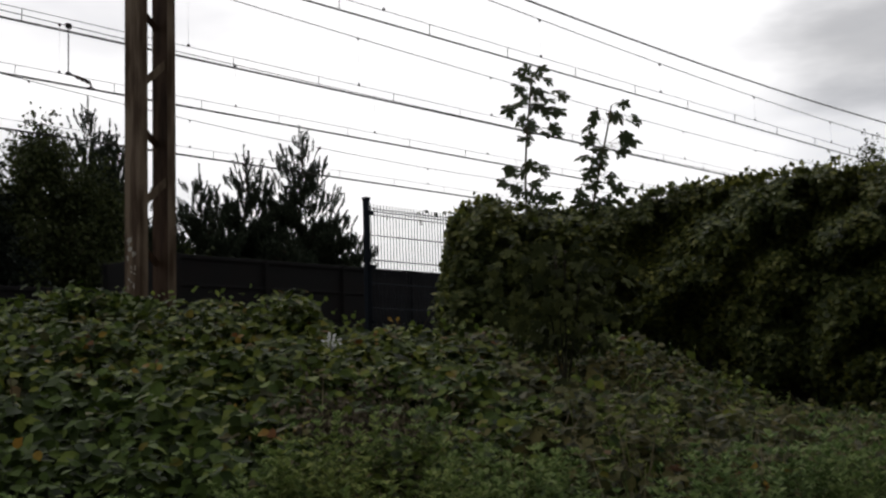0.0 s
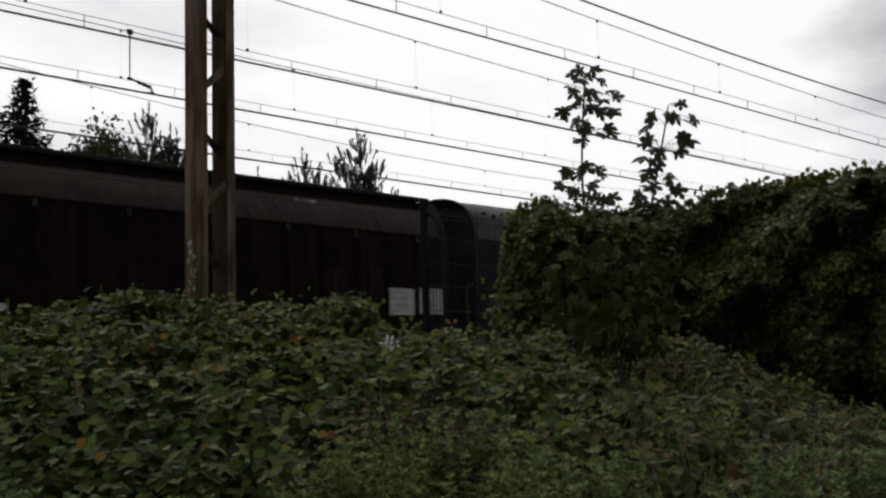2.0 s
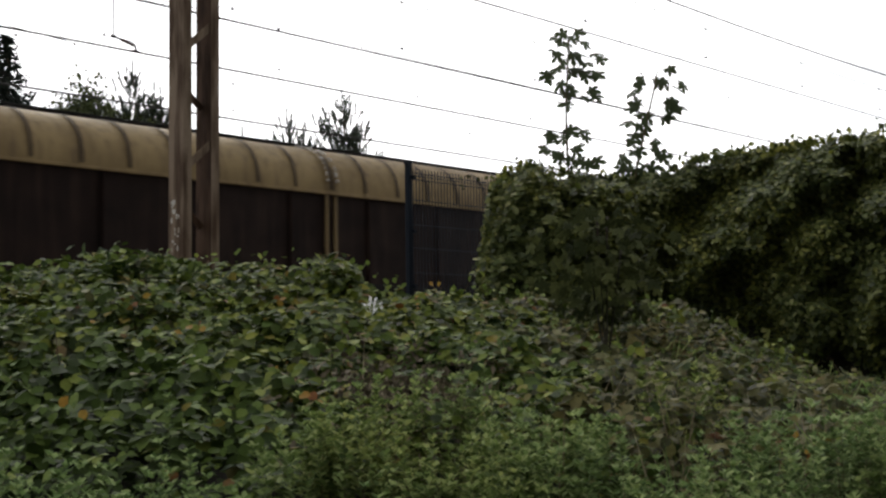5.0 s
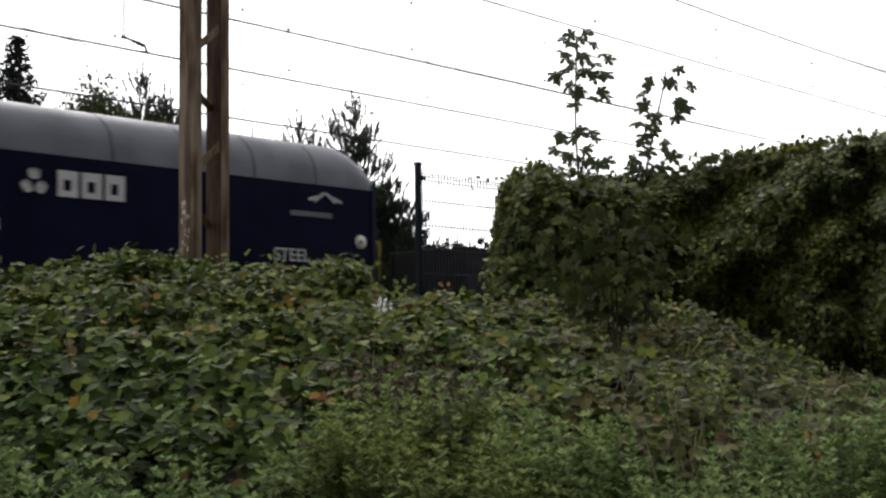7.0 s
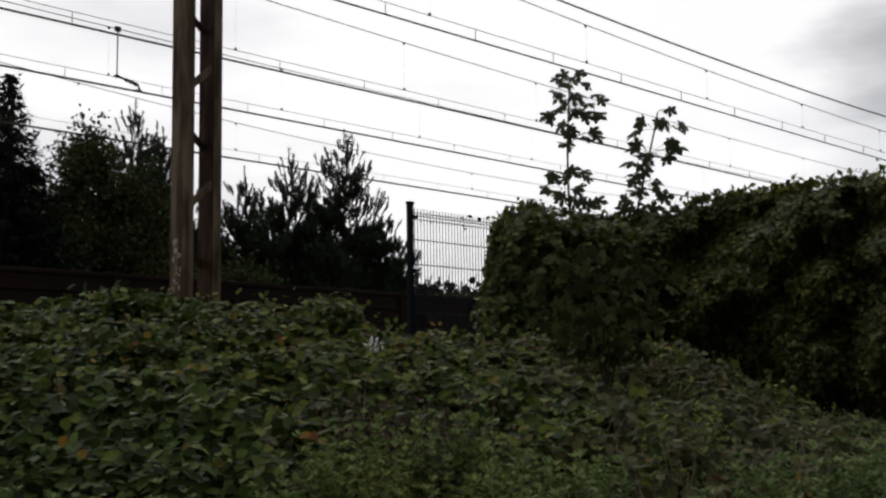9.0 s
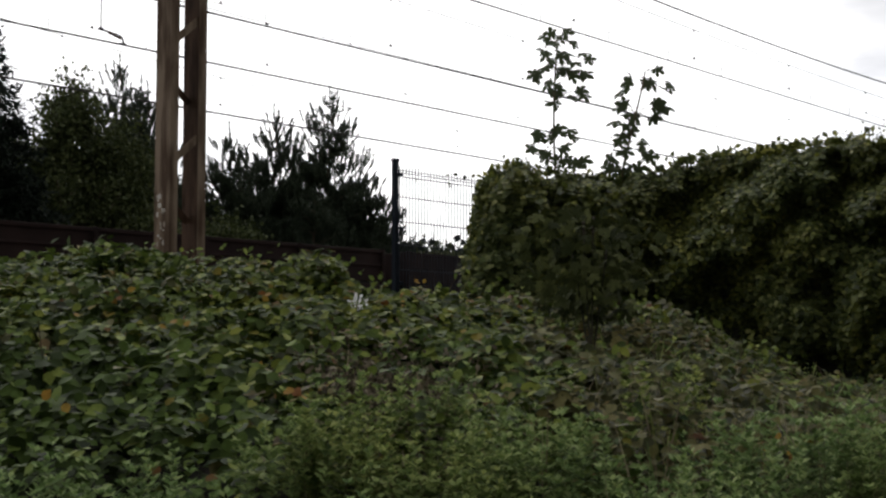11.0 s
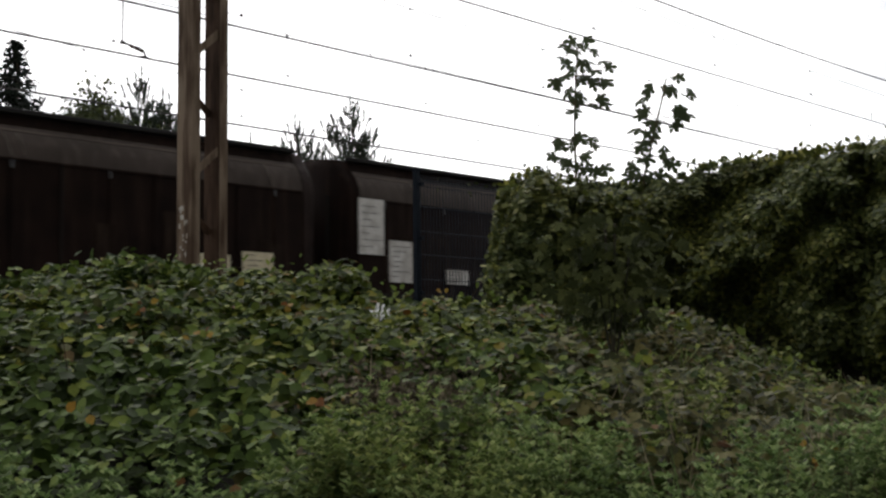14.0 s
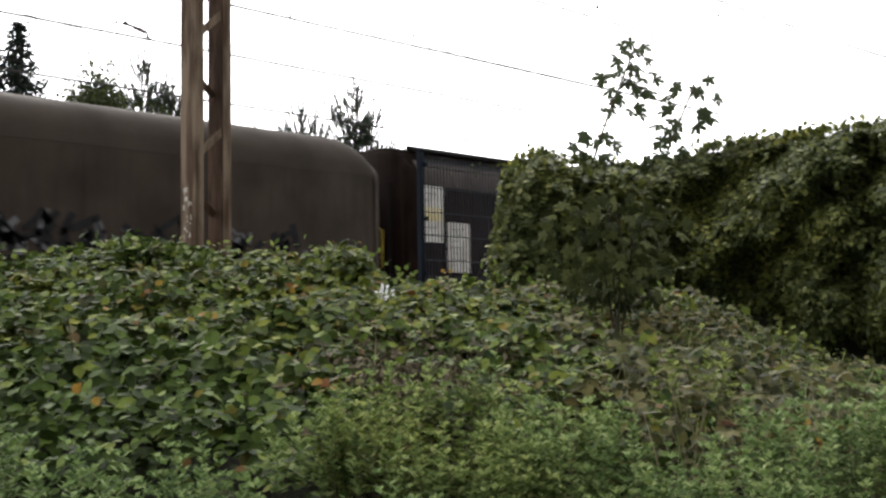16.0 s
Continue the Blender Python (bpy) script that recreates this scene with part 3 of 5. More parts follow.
def make_thicket():
    qs, ds = np.linspace(-0.5, 0.5, 70), np.linspace(1.6, 10.6, 60)
    Q, D = np.meshgrid(qs, ds)
    Q, D = Q.ravel(), D.ravel()
    base = world_of(Q, D, thicket_z(Q, D) - 0.36 + 0.05 * wob(Q * D, D, 9, 4))
    n = 70
    faces = [(j * n + i, j * n + i + 1, (j + 1) * n + i + 1, (j + 1) * n + i) for j in range(59) for i in range(n - 1)]
    t = thing("bramble_thicket", "dense bramble thicket with green and some yellowed leaves on the bank", "bramble")
    t["kind"] = "stuff"
    rim = list(range(n)) + [j * n + n - 1 for j in range(1, 60)] + [59 * n + i for i in range(n - 2, -1, -1)] + [j * n for j in range(58, 0, -1)]
    foot = np.array([base[i] for i in rim])
    foot[:, 2] = np.minimum(ground_z(foot[:, 0], foot[:, 1]) - 0.06, foot[:, 2])
    m0, k = len(base), len(rim)
    faces += [(rim[i], rim[(i + 1) % k], m0 + (i + 1) % k, m0 + i) for i in range(k)]
    # near-black sheet below the leaves paints the shade of the gaps
    part("leaf_shade", mesh_of("leaf_shade", np.concatenate([base, foot]), faces, M["leaf_shade"], True), t)
    # compound leaves in threes, mounded in clumps with dark hollows between
    k = 46000
    d = np.sqrt(rng.uniform(2.2 ** 2, 9.4 ** 2, k))
    q = rng.uniform(-0.45, 0.45, k)
    clump = 0.7 * wob(q * d, d, 4.6, 4.0) + 0.65 * wob(q * d, d * 1.2, 9.3, 1.0)
    left = (q * d < -0.4) & (d < 5.5)
    keep = rng.random(k) < np.where(q * d > 0.9, 0.7, 1.0) * np.clip((d - 3.3) / 0.9, 0, 1) * np.clip(0.85 + 1.1 * clump, 0.15, 1.0) * np.where(left, 0.6, 1.0) * (1 - 0.75 * withered(q, d))
    clump, d, q = clump[keep], d[keep], q[keep]
    k = len(d)
    crest = np.clip((d - 6.5) / 2.0, 0, 1)
    hollow = (0.17 * clump).clip(-0.26, 0.08) * (1 - 0.6 * crest)
    at = world_of(q, d, thicket_z(q, d) + 0.03 + hollow - rng.exponential(0.085, k) + 0.03 * rng.normal(size=k).clip(-1, 2))
    axis = unit(k) * [1, 1, 0.25] - [0, 0, 0.28]
    nor = np.array([0, 0, 1.0]) + 0.5 * unit(k) - 0.42 * FWD
    size = rng.uniform(0.05, 0.088, k) * np.where(left[keep], 1.12, 1.0) * np.where(q * d > 0.8, 0.78, 1.0) * np.clip(d / 5.2, 0.62, 1.0)
    P, A, Nn, S = trefoil(at, axis, nor, size)
    zone = np.tile(q * d + 0.25 * wob(q * d, d, 3.0, 7.0), 3)
    depth = np.tile(d, 3)
    deep = (zone + np.tile(0.4 * rng.normal(size=k), 3) < -0.55) & (depth + np.tile(0.6 * rng.normal(size=k), 3) < 5.5)
    olive = ((zone > 0.55) & (np.tile(rng.random(k), 3) < 0.75)) | (np.tile(rng.random(k), 3) < 0.06)
    for name, pick in (("bramble_deep", deep), ("bramble_olive", olive & ~deep), ("bramble", ~deep & ~olive)):
        part("leaves", scatter("leaves", P[pick], A[pick], Nn[pick], S[pick], LEAF_V, LEAF_F, M[name]), t)
    # a withered patch in the middle
    k = 3400
    q = -0.02 + 0.036 * rng.normal(size=k)
    d = 5.0 + 0.5 * rng.normal(size=k)
    P = world_of(q, d, thicket_z(q, d) + 0.09 - rng.exponential(0.09, k))
    part("leaves", scatter("leaves", P, unit(k) - [0, 0, 0.5], unit(k) + [0, 0, 0.6], rng.uniform(0.016, 0.036, k), LEAF_V, LEAF_F, M["dead_leaf"]), t)
    # leafy tips that stand up over the skyline
    k = 260
    q = rng.uniform(-0.45, 0.30, k)
    d = FAR - rng.uniform(0, 1.0, k)
    root = world_of(q, d, thicket_z(q, d) - 0.10)
    h = rng.gamma(2.0, 0.055, k).clip(0.03, 0.22)
    lean = 0.35 * unit(k) * [1, 1, 0] + [0, 0, 1]
    P = np.concatenate([root + lean * (h * f)[:, None] for f in np.linspace(0.3, 1.0, 7)])
    A = unit(len(P)) + np.tile(0.5 * lean, (7, 1))
    part("leaves", scatter("leaves", P, A, np.array([0, 0, 1.0]) + 0.7 * unit(len(P)), rng.uniform(0.05, 0.085, len(P)), LEAF_V, LEAF_F, M["bramble"]), t)
    # bare and reddish canes
    k = 160
    d = np.sqrt(rng.uniform(3.6 ** 2, 9 ** 2, k))
    q = rng.uniform(-0.43, 0.43, k)
    P = world_of(q, d, thicket_z(q, d) - 0.05)
    A = unit(k) * [1, 1, 0.3] + [0, 0, 0.55]
    part("canes", scatter("canes", P, A, unit(k), rng.uniform(0.15, 0.45, k), BLADE_V * [0.2, 1, 0.15], BLADE_F, M["cane"]), t)


# backing for leaves, with the shade behind them in its colour
M["leaf_shade"] = mat("painted shade behind leaves", (0.010, 0.012, 0.006), (0.014, 0.012, 0.008), 0.95, scale=3, fine=30, bump=0.8)
M["cane"] = mat("dead canes", (0.08, 0.055, 0.036), (0.05, 0.03, 0.022), 0.8)
make_thicket()


def make_weeds():
    """Fresh green weeds along the foot of the bank: upright stems with small whorled leaves."""
    t = thing("weeds", "fresh green leafy weeds at the foot of the bank", "weeds")
    t["kind"] = "stuff"
    k = 5200
    d = rng.uniform(2.4, 4.9, k)
    q = rng.uniform(-0.45, 0.45, k)
    lump = 0.65 * wob(q * d, d, 3.4, 5.0) + 0.55 * wob(q * d, d, 8.2, 2.0)
    keep = (lump + 0.3 * rng.normal(size=k) > -0.5 + 1.0 * (d - 3.2) + 0.85 * np.clip((-0.08 - q) / 0.06, 0, 1) + 0.3 * np.clip((q - 0.12) / 0.1, 0, 1)) & (rng.random(k) > np.exp(-((q - 0.01) / 0.055) ** 4 - ((d - 4.5) / 0.75) ** 4))
    d, q, lump = d[keep], q[keep], lump[keep]
    k = len(d)
    root = world_of(q, d, thicket_z(q, d) - 0.14)
    h = (0.25 + 0.17 * lump + 0.05 * rng.normal(size=k)).clip(0.12, 0.45)
    lean = 0.22 * unit(k) * [1, 1, 0] + [0, 0, 1]
    P, A, S, Nn = [], [], [], []
    for level in range(6):
        f = 0.38 + 0.62 * (level + 1) / 6
        for j in range(6):
            a = 1.047 * j + 0.5 * level + rng.uniform(-0.3, 0.3, k)
            P.append(root + lean * (h * f)[:, None] + 0.006 * unit(k))
            A.append(np.stack([np.cos(a), np.sin(a), rng.uniform(0.05, 0.5, k) + 0.5 * f], 1))
            S.append(rng.uniform(0.024, 0.040, k) * (1.2 - 0.45 * f))
            Nn.append(np.array([0, 0, 1.0]) + 0.3 * unit(k))
    part("leaves", scatter("leaves", np.concatenate(P), np.concatenate(A), np.concatenate(Nn), np.concatenate(S), SMALL_V * [0.85, 1, 1], SMALL_F, M["weed"]), t)
    part("stems", scatter("stems", root, lean, unit(k), h, BLADE_V * [0.22, 1, 0], BLADE_F, M["twig"]), t)


make_weeds()


def make_dry_grass():
    t = thing("dry_grass", "straw-coloured dry grass stalks among the brambles", "grass")
    t["kind"] = "stuff"
    k = 5200
    d = np.sqrt(rng.uniform(3.0 ** 2, 9.0 ** 2, k))
    q = rng.uniform(-0.1, 0.46, k)
    keep = rng.random(k) < 0.75 * np.clip(0.08 + 1.5 * (q - 0.02), 0.04, 0.6) + 1.0 * np.exp(-((q - 0.0) / 0.06) ** 2 - ((d - 4.8) / 0.8) ** 2)
    d, q = d[keep], q[keep]
    k = len(d)
    P = world_of(q, d, thicket_z(q, d) - 0.1)
    A = 0.5 * unit(k) + [0, 0, 1]
    part("stalks", scatter("stalks", P, A, unit(k), rng.uniform(0.12, 0.40, k) * np.clip(1.5 - d / 8, 0.4, 1), BLADE_V * [0.26, 1, 0.2], BLADE_F, M["straw"]), t)
    # green grass towards the open side
    k = 5200
    d = np.sqrt(rng.uniform(2.8 ** 2, 8.6 ** 2, k))
    q = rng.uniform(0.04, 0.46, k)
    keep = rng.random(k) < np.clip(1.5 * (q - 0.02), 0.03, 0.55)
    d, q = d[keep], q[keep]
    k = len(d)
    P = world_of(q, d, thicket_z(q, d) - 0.08)
    A = 0.7 * unit(k) + [0, 0, 1]
    part("blades", scatter("blades", P, A, unit(k), rng.uniform(0.1, 0.26, k), BLADE_V * [0.45, 1, 0.4], BLADE_F, M["weed"]), t)


make_dry_grass()


def make_spots():
    """The few turned leaves and the white flower head that stand out of the thicket."""
    def at(q, e):
        d = np.linspace(2.5, 9, 400)
        z = thicket_z(np.full(400, q), d)
        i = np.argmin(np.abs(z / d - e))
        return world_of(np.array([q]), d[i:i + 1], z[i:i + 1] + 0.05)[0], d[i]
    f = thing("white_flower_head", "small cluster of white blossoms in the brambles", "flower")
    c, d = at(-0.049, 0.012)
    P = c + 0.05 * unit(46) * [1, 1, 0.7] + [0, 0, 0.12]
    part("blossom", scatter("petals", P, unit(46) + [0, 0, 0.4], unit(46), rng.uniform(0.014, 0.026, 46), SMALL_V, SMALL_F, M["flower"]), f)["kind"] = "stuff"
    part("stalk", tube("stalk", [c - np.array([0, 0, 0.2]), c + np.array([0, 0, 0.02])], 0.004, M["twig"]), f)
    for q, e, n, s in ((-0.116, 0.030, 3, 0.075), (-0.19, 0.005, 4, 0.075), (-0.283, -0.052, 2, 0.07), (-0.135, -0.03, 2, 0.07), (-0.084, 0.024, 1, 0.06), (-0.093, -0.052, 3, 0.08), (-0.235, 0.028, 3, 0.07), (-0.268, 0.012, 1, 0.06), (0.14, 0.025, 5, 0.05), (0.28, -0.10, 5, 0.04), (-0.01, 0.03, 5, 0.05), (0.0, 0.046, 5, 0.055)):
        c, d = at(q, e)
        me = scatter("leaf", c - 0.08 * FWD + [0, 0, 0.04] + 0.05 * unit(n), unit(n) + [0, 0, 0.3], np.array([0, 0, 0.7]) - FWD + 0.4 * unit(n), np.full(n, 0.66 * s), LEAF_V, LEAF_F, M["yellow"])
        tagged(new("turned_leaves", me), "a few yellow and orange autumn leaves", "leaves", "turned leaves in the thicket")

    # young yellow-green shoots on the skyline and at the foot of the hedge
    for q, e, n, wide in ((0.262, -0.013, 46, 0.22), (0.288, -0.019, 34, 0.2), (0.312, -0.028, 26, 0.2), (0.071, 0.036, 40, 0.3), (0.10, 0.034, 30, 0.25), (0.14, 0.026, 24, 0.2), (0.178, 0.026, 40, 0.3), (-0.151, 0.066, 30, 0.25), (-0.042, 0.05, 26, 0.2), (-0.09, 0.06, 36, 0.25), (-0.219, 0.066, 24, 0.3), (-0.165, 0.03, 20, 0.15), (0.035, 0.041, 30, 0.25)):
        c, d = at(q, e)
        P = c + wide * rng.normal(size=(n, 1)) * RGT * 0.5 + 0.05 * rng.normal(size=(n, 3)) + [0, 0, 0.02]
        me = scatter("leaf", P, unit(n) + [0, 0, 0.2], np.array([0, 0, 1.0]) - 0.4 * FWD + 0.5 * unit(n), rng.uniform(0.032, 0.055, n), LEAF_V, LEAF_F, M["lime"])
        tagged(new("young_shoots", me), "yellow-green young leaves at the tips of brambles", "leaves", "young leaf tips in the thicket", "stuff")


make_spots()

def maple_leaf():
    """Five pointed lobes with deep bays between them, cupped and drooping at the tips."""
    out = [(0, 0)]
    for ang, ln, wd in ((-116, 0.44, 0.115), (-58, 0.66, 0.155), (0, 0.74, 0.175), (58, 0.66, 0.155), (116, 0.44, 0.115)):
        a = radians(ang)
        ux, uy, px, py = math.sin(a), math.cos(a), math.cos(a), -math.sin(a)
        for f, w in ((0.36, -0.72), (0.66, -1.2), (0.80, -0.66), (1.0, 0.0), (0.80, 0.66), (0.66, 1.2), (0.36, 0.72)):
            out.append((ux * ln * f + px * wd * w, 0.28 + uy * ln * f + py * wd * w))
    v = [(x, y, 0.10 * abs(x) - 0.55 * x * x - 0.30 * (y - 0.28) ** 2) for x, y in out] + [(0, 0.28, 0.0)]
    n = len(out)
    return mesh_of("leaf", v, [(i, (i + 1) % n, n) for i in range(n)], M["sapling"])


MAPLE = maple_leaf()

# ---- the overgrown fence: a wall of climbers ----
H_Q = [0.040, 0.052, 0.061, 0.072, 0.098, 0.125, 0.159, 0.187, 0.212, 0.247, 0.285, 0.328, 0.36, 0.404, 0.46]
H_E = [0.100, 0.133, 0.143, 0.147, 0.142, 0.138, 0.135, 0.140, 0.150, 0.155, 0.160, 0.165, 0.165, 0.167, 0.170]
def hedge_d(q):
    return np.interp(q, [0.03, 0.14, 0.19, 0.24, 0.46], [13.0, 12.7, 12.9, 12.2, 9.6])


def make_hedge():
    t = thing("climber_hedge", "tall fence smothered in dark green climbing plants", "hedge")
    t["kind"] = "stuff"
    # near-black core with thickness: the hedge's inner shade put in as colour
    qs = np.linspace(0.060, 0.47, 60)
    top = np.interp(qs, H_Q, H_E) * hedge_d(qs) - 0.10
    prof = []
    for dd, tz in ((0.5, None), (0.42, 0.0), (1.1, 0.0), (1.1, None)):
        d = hedge_d(qs) + dd + 0.12 * wob(qs * 40, qs * 7, 1.0, 2)
        z = np.full_like(qs, -1.2) if tz is None else top + 0.1 * wob(qs * 50, qs, 1.0)
        prof.append(d[:, None] * FWD + (qs * hedge_d(qs))[:, None] * RGT + np.stack([0 * z, 0 * z, z + EYE], 1))
    v = np.concatenate(prof)
    n = len(qs)
    f = [(j * n + i, j * n + i + 1, (j + 1) * n + i + 1, (j + 1) * n + i) for j in range(3) for i in range(n - 1)] + [(0, n, 2 * n, 3 * n), (n - 1, 2 * n - 1, 3 * n - 1, 4 * n - 1)]
    part("core", mesh_of("core", v, f, M["leaf_shade"]), t)
    k = 92000
    q = rng.uniform(0.05, 0.46, k)
    d0 = hedge_d(q)
    et = np.interp(q, H_Q, H_E) + 0.005 * wob(q * 90, q * 0, 1.0, 1.3) + 0.0045 * wob(q * 260, q * 0, 1.0)
    eb = np.interp(q, CREST_Q, CREST_E) - 0.02
    v = rng.beta(1.15, 0.85, k)
    e = eb + (et - eb) * v
    # cushions of growth of all sizes that stand out of the hedge's face
    lump = np.full(k, 0.32)
    for _ in range(420):
        cq, ce, rad = rng.uniform(0.04, 0.46), rng.uniform(-0.05, 0.17), rng.uniform(0.006, 0.022)
        lump -= 22 * rad * np.exp(-((q - cq) / rad) ** 2 - ((e - ce) / (0.75 * rad)) ** 2)
    lump = lump.clip(-0.75, 0.4) + 0.08 * wob(q * 190, e * 200, 1.0, 1.0)
    under = np.clip((0.42 - v) / 0.42, 0, 1) * np.clip((q - 0.16) / 0.05, 0, 1)
    d = d0 + 0.8 * lump + 0.75 * under + rng.exponential(0.07, k) + 0.5 * np.clip((v - 0.82) / 0.18, 0, 1) ** 2
    z = e * d
    P = d[:, None] * FWD + (q * d)[:, None] * RGT + np.stack([0 * z, 0 * z, z + EYE], 1)
    keep = rng.random(k) > 0.45 * (under > 0.3)
    P, v, q, lump = P[keep], v[keep], q[keep], lump[keep]
    k = len(P)
    A = unit(k) * [1, 1, 0.6] + [0, 0, -0.45]
    nor = -0.7 * FWD + [0, 0, 0.9] + 0.55 * unit(k)
    S = rng.uniform(0.045, 0.085, k) * np.where(q < 0.16, 1.2, 0.9)
    high = np.clip((v - 0.66) / 0.34, 0, 1)
    nor[:, 2] += 0.9 * high
    # brighter leaves grow commoner with height: the hedge's lit top painted by colour
    fresh = rng.random(k) < 0.30 * high ** 2 * (q > 0.16) + 0.02
    # pale: another climber at the open end, painted light on top and cushions
    pale = rng.random(k) < 0.12 + 0.6 * np.clip((0.105 - q) / 0.03, 0, 1) + 0.55 * high * (q > 0.17) + 0.25 * (wob(q * 60, v * 5, 1.0, 2.0) > 0.35) - 0.3 * lump
    part("leaves", scatter("leaves", P[fresh], A[fresh], nor[fresh], S[fresh], LEAF_V, LEAF_F, M["lime"]), t, "yellow-green leaves, most standing in for lit tops")
    part("leaves", scatter("leaves", P[~pale], A[~pale], nor[~pale], S[~pale], LEAF_V, LEAF_F, M["hedge"]), t)
    part("leaves", scatter("leaves", P[pale], A[pale], nor[pale], S[pale], LEAF_V, LEAF_F, M["hedge_pale"]), t)
    # ragged shoots along the top and at the open end
    k = 1500
    q = rng.uniform(0.05, 0.46, k)
    d0 = hedge_d(q) + rng.uniform(0, 0.25, k)
    z = np.interp(q, H_Q, H_E) * hedge_d(q) + rng.exponential(0.025, k)
    P = d0[:, None] * FWD + (q * d0)[:, None] * RGT + np.stack([0 * z, 0 * z, z + EYE], 1)
    part("shoots", scatter("shoots", P, unit(k) + [0, 0, 0.6], unit(k), rng.uniform(0.04, 0.09, k), SMALL_V, SMALL_F, M["hedge"]), t)
    # the open end bulges and frays over the mesh fence
    k = 4200
    z = rng.uniform(0.35, 1.78, k)
    edge = np.interp(z, [0.35, 0.8, 1.3, 1.7, 1.8], [0.037, 0.039, 0.043, 0.050, 0.057]) + 0.006 * wob(z * 9, z * 4, 1.0, 2.0)
    q = edge + rng.exponential(0.010, k) - 0.006 * (rng.random(k) < 0.06) * rng.random(k)
    d0 = 13.0 + 0.5 * wob(q * 120, z * 3, 1.0, 1.0) + rng.uniform(-0.3, 0.4, k)
    P = d0[:, None] * FWD + (q * d0)[:, None] * RGT + np.stack([0 * z, 0 * z, z + EYE], 1)
    nor = -0.6 * FWD + [0, 0, 0.9] + 0.7 * unit(k)
    # sprigs that have run out along the fence's top wires
    n = 46
    x = rng.uniform(10.0, 12.2, n)
    sprig = np.stack([x, 9.57 + 0.03 * rng.normal(size=n), EYE + 2.03 - rng.exponential(0.05, n) - 0.02 * wob(x, x, 7.0)], 1)[wob(x, 0 * x, 9.0, 1.0) > -0.1]
    part("sprigs", scatter("sprigs", sprig, unit(len(sprig)) - [0, 0, 0.4], unit(len(sprig)), rng.uniform(0.04, 0.075, len(sprig)), LEAF_V, LEAF_F, M["bush"]), t)
    for pick, m in ((rng.random(k) < 0.5, "hedge_pale"), (rng.random(k) < 0.5, "hedge")):
        part("leaves", scatter("leaves", P[pick], unit(pick.sum()) - [0, 0, 0.3], nor[pick], rng.uniform(0.045, 0.10, pick.sum()), LEAF_V, LEAF_F, M[m]), t)


make_hedge()


def make_maple_bush():
    """Broad dark maple leaves that hang in front of the climbers, under the two shoots."""
    t = thing("maple_bush", "low maple growth with broad dark leaves before the hedge", "bush")
    t["kind"] = "stuff"
    k = 330
    h = rng.beta(1.5, 1.3, k)
    d0 = 7.3
    q = 0.137 + (0.008 + 0.024 * np.sin(2.6 * h)) * rng.normal(size=k).clip(-1.8, 1.8)
    d = d0 + 0.22 * rng.normal(size=k).clip(-1.5, 1.5)
    z = (0.018 + 0.095 * h) * d0
    P = d[:, None] * FWD + (q * d0)[:, None] * RGT + np.stack([0 * z, 0 * z, z + EYE], 1)
    star = np.array([v.co for v in MAPLE.vertices])
    n = len(star) - 1
    part("leaves", scatter("leaves", P, unit(k) * [1, 1, 0.5] - [0, 0, 0.5], np.array([0, 0, 0.6]) - 0.5 * FWD + 0.7 * unit(k), rng.uniform(0.055, 0.105, k), star, [(i, (i + 1) % n, n) for i in range(n)], M["bush"]), t)
    for qq, top in ((0.128, 0.6), (0.134, 0.75), (0.139, 0.78), (0.146, 0.6)):
        f = 6.9 * FWD + (0.137 + 0.25 * (qq - 0.137)) * 6.9 * RGT
        g = 7.3 * FWD + (0.137 + 1.6 * (qq - 0.137)) * 7.3 * RGT
        part("stem", tube("stem", [(f[0], f[1], EYE - 0.45), (f[0], f[1], EYE), (g[0], g[1], EYE + top)], 0.009, M["sapling_stem"], 5), t)


M["sapling_stem"] = mat("dark green stem", (0.03, 0.032, 0.016), (0.04, 0.03, 0.02), 0.7)
make_maple_bush()


# ---- two maple saplings that sway over the hedge ----
SAP_D = 12.9


def make_sapling(q, z, stem, leaves):
    """stem and leaves: sideways and upward offsets in metres from the foot."""
    p = SAP_D * FWD + q * SAP_D * RGT
    ob = thing("maple_sapling", "thin maple shoot with dark lobed leaves above the hedge", "sapling", pose(p[0], p[1], EYE + z, 0, 0, -46.3), "maple shoots over the hedge")
    path = [(a, 0.02 * math.sin(3 * b), b) for a, b in stem]
    part("stem", tube("stem", path, 0.006, M["twig"], 5, [0.018 - 0.009 * i / (len(path) - 1) for i in range(len(path))]), ob)
    r = random.Random(int(q * 1e4))
    leaves = leaves + [(a + r.uniform(-0.08, 0.08), b + r.uniform(-0.07, 0.05)) for a, b in leaves]
    for a, b in leaves:
        base = min(path, key=lambda s: (s[0] - a) ** 2 + (s[2] - b + 0.06) ** 2)
        dy = r.uniform(-0.09, 0.09)
        leaf = part("leaf", MAPLE, ob)
        spin = (-1 if a > base[0] else 1) * r.uniform(70, 150)
        leaf.matrix_local = pose(a, dy, b, r.uniform(30, 85), 0, r.uniform(-50, 50)) @ pose(0, 0, 0, 0, 0, spin) @ Matrix.Scale(r.uniform(0.125, 0.20), 4) @ Matrix.Translation((0, -0.28, 0))
        part("leaf_stalk", tube("leaf_stalk", [base, (0.5 * (a + base[0]), dy * 0.6, 0.5 * (b + base[2]) + 0.02), (a, dy, b)], 0.0028, M["twig"], 4), ob)
    return ob


def spread(px, py, pts):
    k = SAP_D / 2214 / 1.485
    return [((x - px) * k, (py - y) * k) for x, y in pts]


